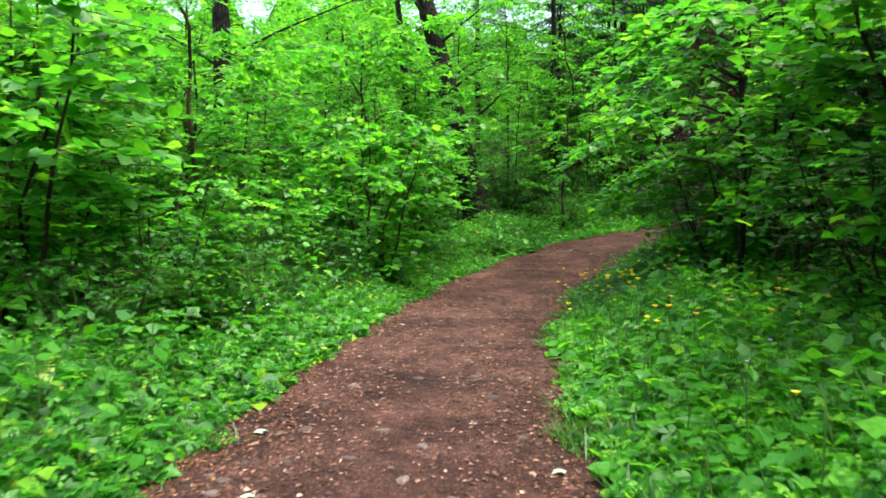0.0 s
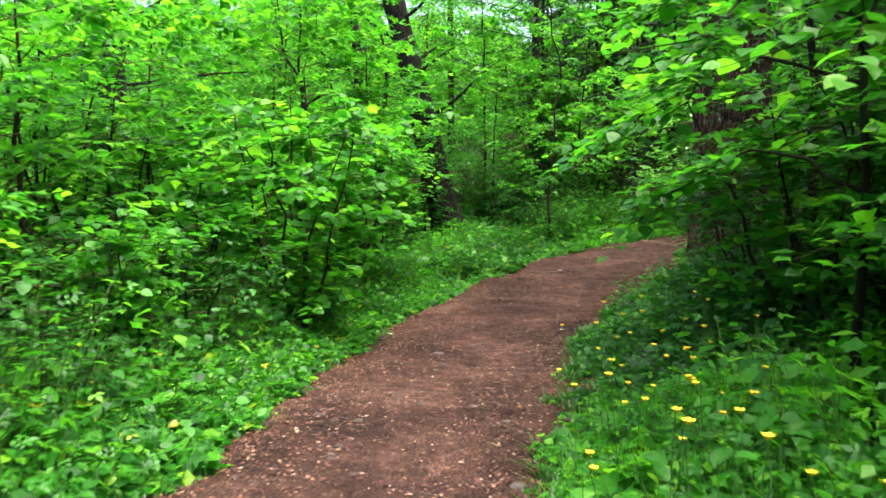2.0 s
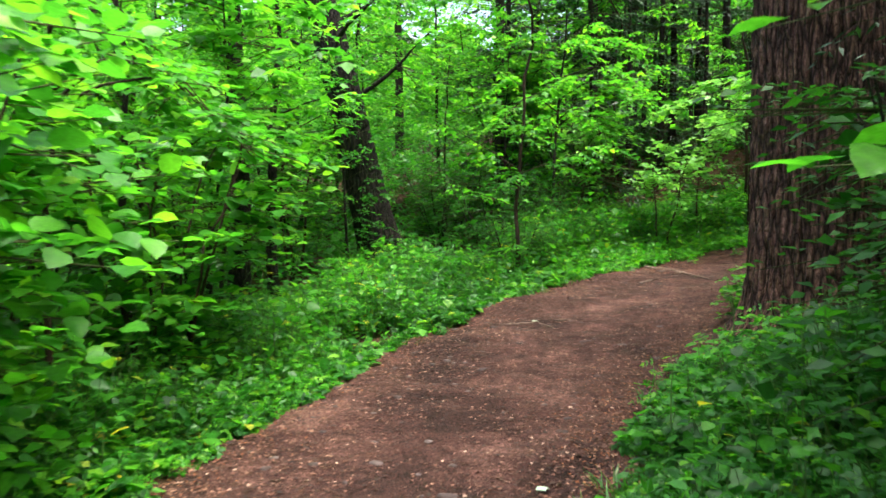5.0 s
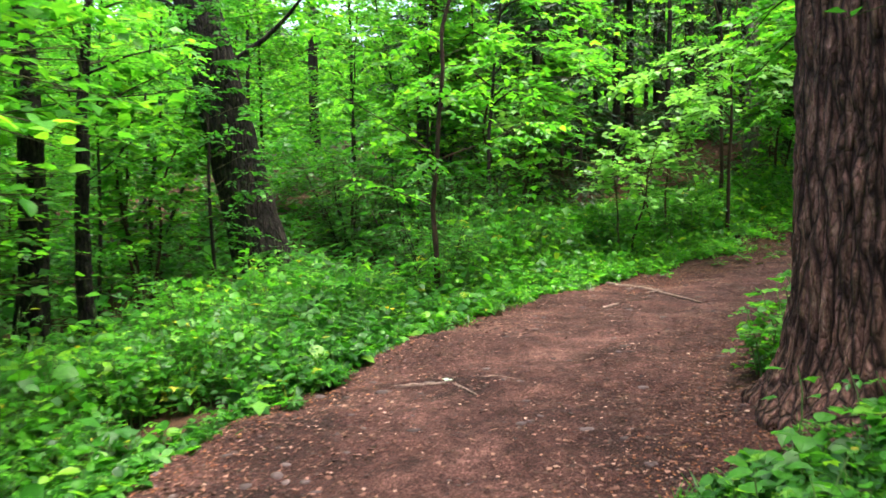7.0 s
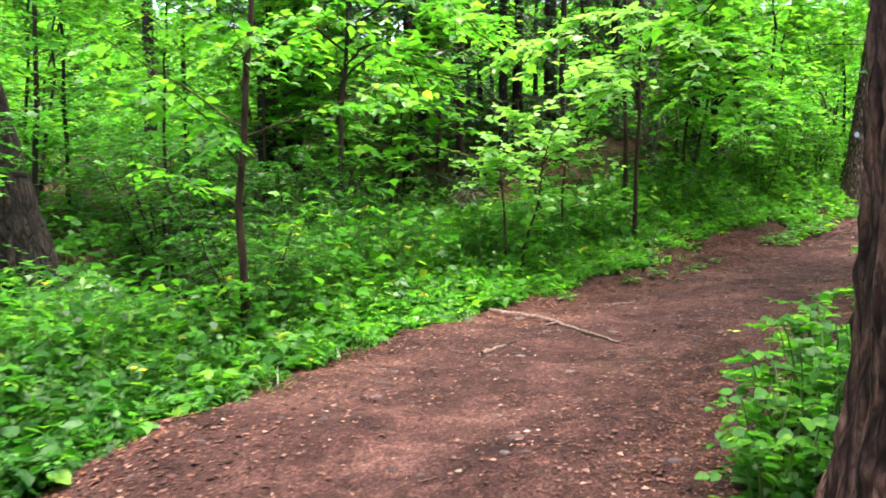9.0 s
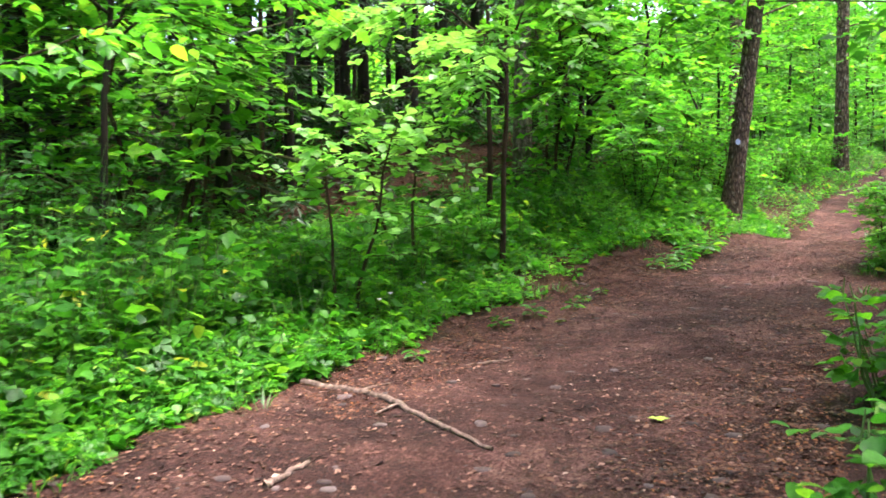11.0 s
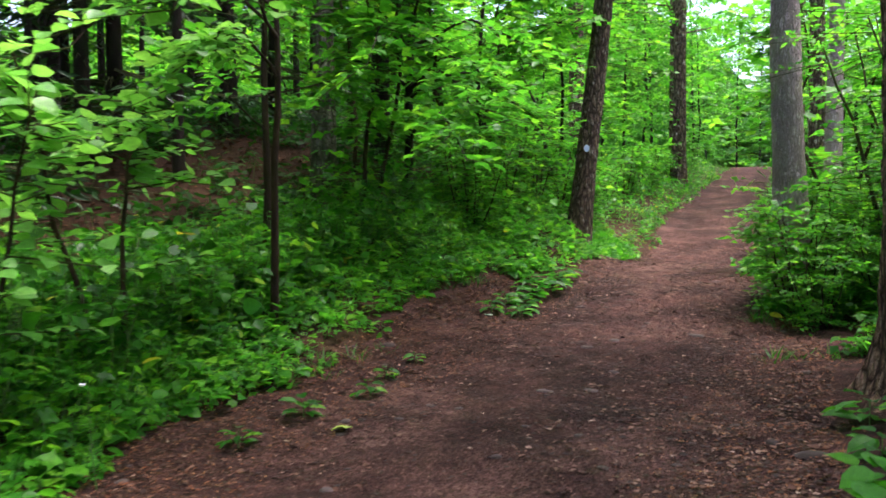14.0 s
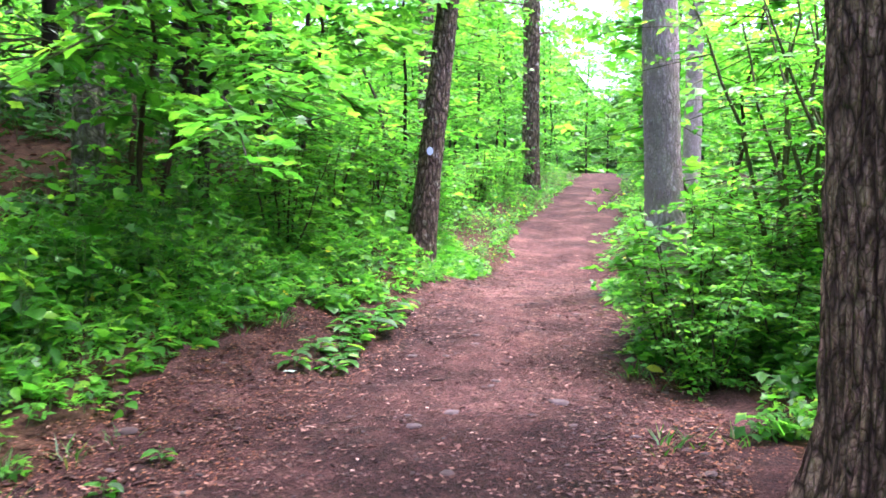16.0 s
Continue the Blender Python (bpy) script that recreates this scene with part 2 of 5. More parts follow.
# ---------------------------------------------------------------- mesh tools
class Build:
    """Gathers quads and triangles of several materials and makes one mesh of them."""

    def __init__(self):
        self.v, self.f, self.m, self.n = [], [], [], 0

    def add(self, verts, faces, mat=0):
        verts, faces = np.asarray(verts, float).reshape(-1, 3), np.asarray(faces, int)
        self.v.append(verts)
        self.f.append(faces + self.n)
        self.m.append(np.full(len(faces), mat))
        self.n += len(verts)

    def mesh(self, name, mats, smooth=False):
        me = bpy.data.meshes.new(name)
        v = np.concatenate(self.v)
        sizes = np.concatenate([np.full(len(f), f.shape[1]) for f in self.f])
        idx = np.concatenate([f.ravel() for f in self.f])
        me.vertices.add(len(v))
        me.vertices.foreach_set("co", v.astype(np.float32).ravel())
        me.loops.add(len(idx))
        me.loops.foreach_set("vertex_index", idx.astype(np.int32))
        me.polygons.add(len(sizes))
        me.polygons.foreach_set("loop_start", np.concatenate([[0], np.cumsum(sizes)[:-1]]).astype(np.int32))
        me.polygons.foreach_set("material_index", np.concatenate(self.m).astype(np.int32))
        me.polygons.foreach_set("use_smooth", np.full(len(sizes), smooth))
        for m in mats:
            me.materials.append(m)
        me.update(calc_edges=True)
        return me


def unit(a):
    return a / np.maximum(np.linalg.norm(a, axis=-1, keepdims=True), 1e-9)


def blend(a, b, x):
    t = np.clip((x - a) / (b - a), 0, 1)
    return t * t * (3 - 2 * t)


LATTICE = np.random.RandomState(5).rand(256, 256)


def vnoise(x, y, scale=1.0):
    """Smooth value noise, 0 to 1."""
    x, y = np.asarray(x, float) * scale + 1000, np.asarray(y, float) * scale + 1000
    i, j = np.floor(x).astype(int), np.floor(y).astype(int)
    u, v = x - i, y - j
    u, v = u * u * (3 - 2 * u), v * v * (3 - 2 * v)
    g = lambda a, b: LATTICE[a % 256, b % 256]
    return (g(i, j) * (1 - u) + g(i + 1, j) * u) * (1 - v) + (g(i, j + 1) * (1 - u) + g(i + 1, j + 1) * u) * v


def tube(b, pts, radii, sides=6, mat=0, cap=False):
    """A tapered tube along a line of points."""
    pts, radii = np.asarray(pts, float), np.asarray(radii, float)
    d = unit(np.gradient(pts, axis=0))
    ref = np.array([1.0, 0, 0]) if abs(d[:, 0].mean()) < 0.7 else np.array([0, 1.0, 0])
    u = unit(np.cross(d, ref))
    w = np.cross(d, u)
    a = np.linspace(0, 2 * np.pi, sides, endpoint=False)
    ring = pts[:, None] + radii[:, None, None] * (np.cos(a)[None, :, None] * u[:, None] + np.sin(a)[None, :, None] * w[:, None])
    k = np.arange(len(pts) - 1)[:, None] * sides + np.arange(sides)[None]
    k2 = np.arange(len(pts) - 1)[:, None] * sides + (np.arange(sides)[None] + 1) % sides
    f = np.stack([k, k2, k2 + sides, k + sides], -1).reshape(-1, 4)
    b.add(ring.reshape(-1, 3), f, mat)


# leaf outlines in the plane: x across, y along, z fold; folded along the midrib
def blade(w1, w2, w3, cup):
    """A leaf outline with a rib that bends down to the tip."""
    v = [(0, 0, 0), (-w1, 0.14, cup), (-w2, 0.42, cup + 0.02), (-w3, 0.76, cup - 0.03), (0, 1, -0.13), (w3, 0.76, cup - 0.03), (w2, 0.42, cup + 0.02), (w1, 0.14, cup), (0, 0.5, 0.0)]
    return np.array(v), np.array([[0, 8, 2, 1], [8, 4, 3, 2], [0, 7, 6, 8], [8, 6, 5, 4]])


def compound(parts):
    """Leaflets on one stalk: x, y of the foot, direction in degrees, length, width."""
    v, f, feet = [], [], {}
    for x, y, deg, ln, wd in parts:
        if (x, y) not in feet:
            feet[(x, y)] = len(v)
            v.append((x, y, 0.0))
        a, n = radians(deg), len(v)
        d, s_ = np.array([np.sin(a), np.cos(a)]), np.array([np.cos(a), -np.sin(a)])
        foot = np.array([x, y])
        for p, z in ((foot + d * 0.5 * ln - s_ * wd, 0.06 * ln), (foot + d * ln, -0.1 * ln), (foot + d * 0.5 * ln + s_ * wd, 0.06 * ln)):
            v.append((p[0], p[1], z))
        f.append((feet[(x, y)], n + 2, n + 1, n))
    return np.array(v), np.array(f)


OVATE = blade(0.2, 0.31, 0.19, 0.06)
ROUND = blade(0.32, 0.46, 0.3, 0.05)
TRIFOIL = compound([(0, 0.15, -72, 0.62, 0.17), (0, 0.15, 0, 0.85, 0.2), (0, 0.15, 72, 0.62, 0.17)])
PINNATE = compound([(0, 0.1, -68, 0.42, 0.11), (0, 0.1, 68, 0.42, 0.11), (0, 0.42, -60, 0.38, 0.1), (0, 0.42, 60, 0.38, 0.1), (0, 0.68, 0, 0.36, 0.1), (0, 0.68, -50, 0.3, 0.08), (0, 0.68, 50, 0.3, 0.08)])
SLIM = (np.array([[0, 0, 0], [-0.13, 0.4, 0.03], [0, 1, -0.06], [0.13, 0.4, 0.03]]), np.array([[0, 3, 2, 1]]))
QUAD = (np.array([[0, 0, 0], [-0.3, 0.45, 0.06], [0, 1, -0.06], [0.3, 0.45, 0.06]]), np.array([[0, 3, 2, 1]]))
MAPLE = (np.array([[0, 0, 0], [-0.34, -0.02, 0.03], [-0.26, 0.24, 0.02], [-0.58, 0.42, 0.0], [-0.3, 0.5, 0.04], [-0.2, 0.74, 0.02], [0, 1.0, -0.08],
                   [0.2, 0.74, 0.02], [0.3, 0.5, 0.04], [0.58, 0.42, 0.0], [0.26, 0.24, 0.02], [0.34, -0.02, 0.03]]),
         np.array([[0, 4, 3, 2], [0, 6, 5, 4], [0, 8, 7, 6], [0, 10, 9, 8]]))


def leaves(b, pos, axis, up, size, shape=OVATE, mat=0):
    """Many leaf blades: base point, direction of the midrib, rough upward normal and length of each."""
    pos, axis, up = np.atleast_2d(pos), unit(np.atleast_2d(axis)), np.atleast_2d(up)
    side = unit(np.cross(axis, up))
    nor = np.cross(side, axis)
    t, f = shape
    s = np.asarray(size, float).reshape(-1, 1, 1)
    v = pos[:, None] + s * (t[None, :, :1] * side[:, None] + t[None, :, 1:2] * axis[:, None] + t[None, :, 2:] * nor[:, None])
    faces = (np.arange(len(pos))[:, None, None] * len(t) + f[None]).reshape(-1, f.shape[1])
    b.add(v, faces, mat)


def sprays(b, start, way, length, per, size, rng, shape=OVATE, leaf=1, wood=0, droop=0.25, twigs=True, flat=0.35):
    """Leafy twigs: a thin bent shoot with leaves to both sides, held nearly level."""
    start, way = np.atleast_2d(start), unit(np.atleast_2d(way))
    n = len(start)
    length = np.broadcast_to(length, (n,))
    u = (np.arange(per) + 0.6) / per
    u = np.clip(u[None] + rng.uniform(-0.4, 0.4, (n, per)) / per, 0.05, 1.0)
    sag = np.zeros((n, per, 3))
    sag[..., 2] = -droop * (u ** 2) * length[:, None]
    p = start[:, None] + way[:, None] * (u * length[:, None])[..., None] + sag
    z = np.array([0, 0, 1.0])
    side = unit(np.cross(way, z) + rng.normal(0, 0.12, (n, 3)))
    sgn = np.where(np.arange(per) % 2 == 0, 1.0, -1.0)
    ax = way[:, None] * rng.uniform(0.35, 1.0, (n, per, 1)) + side[:, None] * sgn[None, :, None] * rng.uniform(0.6, 1.1, (n, per, 1)) + rng.normal(0, 0.18, (n, per, 3))
    ax[..., 2] -= rng.uniform(0.0, 0.45, (n, per))
    ax[:, -1] = way + rng.normal(0, 0.15, (n, 3))
    nor = z + rng.normal(0, flat, (n, per, 3))
    sz = size * rng.uniform(0.6, 1.2, (n, per)) * (1 - 0.25 * u)
    pet = p + unit(ax) * (sz * 0.18)[..., None]
    leaves(b, pet.reshape(-1, 3), ax.reshape(-1, 3), nor.reshape(-1, 3), sz.ravel(), shape, leaf)
    if twigs:
        for i in range(n):
            q = np.array([0, 1.0])
            pts = start[i] + way[i] * (q * length[i])[:, None]
            pts[:, 2] -= droop * q ** 2 * length[i]
            tube(b, pts, np.array([0.005, 0.0015]) * (0.6 + length[i]), 3, wood)


def part(name, b, mats, parent, label="", smooth=False):
    """Links gathered geometry as one mesh object under a thing."""
    ob = new(name, b.mesh(name, mats, smooth) if isinstance(b, Build) else b)
    ob.parent = parent
    if label:
        ob["label"] = label
    return ob


def thing(name, m, label, category, group="", kind=""):
    ob = new(name)
    ob.matrix_basis = m
    ob.empty_display_size = 0.1
    return tagged(ob, label, category, group, kind)


# ---------------------------------------------------------------- lie of the land
# the path's middle line: x, y, height, half width
LINE = np.array([(-0.5, -14, 0.05, 0.85), (-0.35, -6, 0.05, 0.85), (-0.25, 1, 0.02, 0.85), (-0.1, 5, -0.03, 0.84), (0.2, 7.5, -0.13, 0.86),
                 (0.55, 9.5, -0.21, 0.92), (1.05, 11.4, -0.23, 1.0), (1.65, 12.9, -0.17, 1.08), (2.4, 14.3, -0.08, 1.15), (3.3, 15.8, 0.03, 1.2),
                 (4.4, 17.1, 0.13, 1.22), (5.75, 18.15, 0.22, 1.12), (7.1, 19.1, 0.32, 1.2), (8.7, 19.9, 0.45, 1.05), (10.2, 20.8, 0.65, 0.9),
                 (11.9, 21.9, 0.77, 0.78), (14.3, 23.5, 0.62, 0.72), (18.2, 26.0, 1.34, 0.72), (24.6, 29.9, 2.27, 0.72), (34.1, 35.8, 3.4, 0.75), (50, 46, 3.8, 0.8)])
BANK_LEFT = np.array([-0.02, -0.02, -0.03, -0.05, -0.08, -0.12, -0.16, -0.16, -0.13, -0.08, -0.03, 0.04, 0.15, 0.28, 0.42, 0.5, 0.42, 0.3, 0.2, 0.1, 0.1])
BANK_RIGHT = np.array([0.06, 0.06, 0.08, 0.1, 0.12, 0.13, 0.14, 0.15, 0.15, 0.12, 0.08, 0.06, 0.05, 0.05, 0.05, 0.03, 0.02, 0.0, 0.0, 0.0, 0.0])
SIDE = np.array([(7.4, 19.9, 0.4, 0.5), (8.3, 20.75, 0.5, 0.42), (8.95, 21.25, 0.62, 0.28), (9.4, 21.65, 0.75, 0.04)])


def spline(rows, per):
    """Points along a smooth line through the rows."""
    r = np.vstack([2 * rows[0] - rows[1], rows, 2 * rows[-1] - rows[-2]])
    out = []
    for i in range(1, len(r) - 2):
        t = np.linspace(0, 1, per, endpoint=False)[:, None]
        a, b_, c, d = r[i - 1], r[i], r[i + 1], r[i + 2]
        out.append(0.5 * (2 * b_ + (c - a) * t + (2 * a - 5 * b_ + 4 * c - d) * t ** 2 + (3 * b_ - a - 3 * c + d) * t ** 3))
    return np.vstack(out + [rows[-1:]])


CLEARINGS = [(8.5, 18.2, 0.8), (7.6, 17.6, 0.7), (3.65, 13.9, 0.55), (5.6, 16.3, 0.5), (6.4, 17.1, 0.6), (9.5, 19.2, 0.5)]
MAIN = spline(np.c_[LINE, BANK_LEFT, BANK_RIGHT], 16)
TURNOFF = spline(SIDE, 14)


def tangents(line):
    return unit(np.gradient(line[:, :2], axis=0))


MAIN_T, TURN_T = tangents(MAIN), tangents(TURNOFF)


def nearest(p, line):
    """Number of the line's point nearest to each place, by trying them all."""
    out = np.empty(len(p), int)
    for a in range(0, len(p), 20000):
        q = p[a:a + 20000, None] - line[None, :, :2]
        out[a:a + 20000] = (q[..., 0] ** 2 + q[..., 1] ** 2).argmin(1)
    return out


# coarse table over the walk, so that many places are looked up quickly
TX, TY, TSTEP = (-20.0, 44.0), (-14.0, 50.0), 0.25
TN = int((TX[1] - TX[0]) / TSTEP) + 1
tgx, tgy = np.meshgrid(TX[0] + TSTEP * np.arange(TN), TY[0] + TSTEP * np.arange(TN), indexing="ij")
TPTS = np.stack([tgx.ravel(), tgy.ravel()], 1)


def inside(x, y):
    return (x > TX[0]) & (x < TX[1] - 0.01) & (y > TY[0]) & (y < TY[1] - 0.01)


def across(x, y, line=MAIN, tan=MAIN_T):
    """Signed distance to a path's middle (left is plus), its half width there, and the place along it."""
    p = np.stack([np.ravel(x), np.ravel(y)], 1).astype(float)
    if line is MAIN and len(p) > 200:
        k = np.empty(len(p), int)
        w = inside(p[:, 0], p[:, 1])
        k[~w] = nearest(p[~w], line)
        c = NEAR_K[np.round((p[w, 0] - TX[0]) / TSTEP).astype(int), np.round((p[w, 1] - TY[0]) / TSTEP).astype(int)]
        c = np.clip(c[:, None] + np.arange(-6, 7)[None], 0, len(line) - 1)
        q = p[w][:, None] - line[c][..., :2]
        k[w] = c[np.arange(len(c)), (q[..., 0] ** 2 + q[..., 1] ** 2).argmin(1)]
    else:
        k = nearest(p, line)
    rel, t = p - line[k, :2], tan[k]
    d = np.sign(t[:, 0] * rel[:, 1] - t[:, 1] * rel[:, 0]) * np.hypot(rel[:, 0], rel[:, 1])
    return d, line[k, 3], k


NEAR_K = nearest(TPTS, MAIN).reshape(TN, TN)


def lie(x, y):
    """Smooth height of the land: the path's own height carried sideways with its banks."""
    z = np.empty(len(x))
    pace = np.hypot(*np.gradient(MAIN[:, :2], axis=0).T)[None]
    for a in range(0, len(x), 20000):
        qx, qy = x[a:a + 20000, None] - MAIN[None, :, 0], y[a:a + 20000, None] - MAIN[None, :, 1]
        dist = np.hypot(qx, qy)
        low = dist.min(1, keepdims=True)
        w = np.exp(-(dist - low) / (0.12 + 0.16 * low)) * pace
        w /= w.sum(1, keepdims=True)
        d = MAIN_T[None, :, 0] * qy - MAIN_T[None, :, 1] * qx
        over = 9 * np.tanh(np.maximum(dist - MAIN[None, :, 3], 0) / 9)
        side = np.where(d > 0, MAIN[None, :, 4], MAIN[None, :, 5])
        z[a:a + 20000] = (w * (MAIN[None, :, 2] + side * over)).sum(1)
    return z


LIE = lie(TPTS[:, 0], TPTS[:, 1]).reshape(TN, TN)


def terrain(x, y):
    """Height of the ground, before ruts and pebbles."""
    x, y = np.ravel(np.asarray(x, float)), np.ravel(np.asarray(y, float))
    z = np.empty(len(x))
    w = inside(x, y)
    z[~w] = lie(x[~w], y[~w])
    u, v = (x[w] - TX[0]) / TSTEP, (y[w] - TY[0]) / TSTEP
    i, j = u.astype(int), v.astype(int)
    u, v = u - i, v - j
    z[w] = (LIE[i, j] * (1 - u) + LIE[i + 1, j] * u) * (1 - v) + (LIE[i, j + 1] * (1 - u) + LIE[i + 1, j + 1] * u) * v
    dm, hw, _ = across(x, y)
    off = blend(0.0, 1.5, np.abs(dm) - hw)
    return z + off * (0.16 * (vnoise(x, y, 0.45) - 0.5) + 0.05 * (vnoise(x, y, 1.7) - 0.5))


def bare(x, y):
    """How far a place lies outside both trodden ways, in metres (minus: on them)."""
    x, y = np.ravel(x), np.ravel(y)
    d, hw, _ = across(x, y)
    d2, hw2, _ = across(x, y, TURNOFF, TURN_T)
    wob = 0.17 * (vnoise(x, y, 1.3) - 0.5) + 0.2 * (vnoise(x + 50, y, 4.0) - 0.5)
    out = np.minimum(np.abs(d) - hw, np.abs(d2) - hw2)
    for cx, cy, r in CLEARINGS:
        out = np.minimum(out, np.hypot(x - cx, y - cy) - r)
    return out + wob


def ground_at(x, y):
    return float(terrain(np.array([x]), np.array([y]))[0])


# ground sheet: fine near the walk, coarse to the horizon
def axis_steps(lo, hi, step, far):
    a = np.arange(lo, hi + 1e-6, step)
    g = np.cumsum(np.geomspace(step, far / 4, 26))
    return np.concatenate([lo - g[::-1], a, hi + g])


gx, gy = axis_steps(-6, 18, 0.19, 900.0), axis_steps(-2, 28, 0.19, 900.0)
X, Y = np.meshgrid(gx, gy)
Z = terrain(X, Y)
on = bare(X, Y)
Z = Z - 0.06 * blend(0.12, -0.1, on) + 0.03 * (vnoise(X.ravel(), Y.ravel(), 5.0) - 0.5)
gb = Build()
nx, ny = len(gx), len(gy)
k = (np.arange(ny - 1)[:, None] * nx + np.arange(nx - 1)[None]).ravel()
gb.add(np.c_[X.ravel(), Y.ravel(), Z], np.stack([k, k + 1, k + nx + 1, k + nx], 1))
ground = new("ground", gb.mesh("ground", [FOREST_SOIL], True))
tagged(ground, "dark brown forest soil strewn with old leaves", "ground", kind="structure")


def trodden(name, line, tan, label, lo, hi, cols, wide, lift):
    """A worn earth path: a strip with dents, dipping under the soil at its ragged edges."""
    rows = []
    seg = np.hypot(*np.diff(line[:, :2], axis=0).T)
    s = np.concatenate([[0], np.cumsum(seg)])
    steps = np.arange(lo, min(hi, s[-1]), 0.06)
    far = np.arange(min(hi, s[-1]), s[-1], 0.4)
    steps = np.concatenate([steps, far])
    c = np.stack([np.interp(steps, s, line[:, i]) for i in (0, 1, 3)], 1)
    t = unit(np.stack([np.interp(steps, s, tan[:, i]) for i in (0, 1)], 1))
    v = np.linspace(-1, 1, cols)
    w = (c[:, 2] + wide)[:, None] * v[None]
    px, py = c[:, :1] - t[:, 1:] * w, c[:, 1:2] + t[:, :1] * w
    z = terrain(px, py).reshape(px.shape)
    out = bare(px, py).reshape(px.shape)
    f = lambda sc: vnoise(px.ravel(), py.ravel(), sc).reshape(px.shape) - 0.5
    z = z + 0.06 * f(1.1) + 0.03 * f(4) + 0.014 * f(11) + 0.009 * f(24) + 0.012 + lift - 0.16 * blend(-0.1, 0.42, out) ** 2
    b = Build()
    n = len(steps)
    k = (np.arange(n - 1)[:, None] * cols + np.arange(cols - 1)[None]).ravel()
    b.add(np.stack([px, py, z], -1), np.stack([k, k + cols, k + cols + 1, k + 1], 1))
    return tagged(new(name, b.mesh(name, [PATH_SOIL], True)), label, "path", kind="structure")


trodden("path", MAIN, MAIN_T, "reddish-brown trodden earth path with leaf litter and small stones", 12.0, 46.0, 64, 0.5, 0.0)
trodden("side_path", TURNOFF, TURN_T, "narrow bare earth track branching off the main path", 0.0, 9.0, 34, 0.4, -0.004)


# ---------------------------------------------------------------- kinds of plants
def bent(rng, base, top, sway, n=9):
    """A slightly crooked line from base to top."""
    u = np.linspace(0, 1, n)[:, None]
    p = np.asarray(base, float) + (np.asarray(top, float) - np.asarray(base, float)) * u
    off = np.cumsum(rng.normal(0, sway, (n, 3)), 0) * np.array([1, 1, 0.2])
    off -= off[0]
    return p + off * np.sin(u * np.pi * 0.5)


def shrub(name, label, category, seed, h, r, stems, count, per, size, shape, leaf, wood, low=0.2, droop=0.25, reach=0.55, group="shrubs beside the path"):
    """Several thin stems from one stool, with layers of leafy twigs."""
    rng = np.random.RandomState(seed)
    ob = thing(name, Matrix.Identity(4), label, category, group)
    tips = []
    for i in range(stems):
        a = 2 * np.pi * (i + rng.uniform(-0.3, 0.3)) / stems
        lean = r * rng.uniform(0.35, 0.85)
        pts = bent(rng, (0.06 * np.cos(a), 0.06 * np.sin(a), -0.08), (lean * np.cos(a), lean * np.sin(a), h * rng.uniform(0.75, 1.0)), 0.02 * h)
        b = Build()
        tube(b, pts, np.linspace(0.016, 0.004, len(pts)) * (0.5 + 0.35 * h), 6)
        part("stem", b, [wood], ob)
        tips.append(pts)
    b = Build()
    start, way = [], []
    for i in range(count):
        pts = tips[rng.randint(stems)]
        u = low + (1 - low) * rng.rand() ** 0.8
        q = u * (len(pts) - 1)
        p = pts[int(q)] + (pts[min(int(q) + 1, len(pts) - 1)] - pts[int(q)]) * (q % 1)
        out = np.array([p[0], p[1], 0])
        a = rng.uniform(0, 2 * np.pi)
        d = unit(np.array([np.cos(a), np.sin(a), 0]) + 1.1 * out / (np.linalg.norm(out) + 0.15)) + np.array([0, 0, rng.uniform(-0.05, 0.5)])
        start.append(p)
        way.append(d)
    sprays(b, np.array(start), np.array(way), r * reach * rng.uniform(0.5, 1.25, count), per, size, rng, shape, 1, 0, droop)
    part("foliage", b, [TWIG, leaf], ob, smooth=True)
    return ob


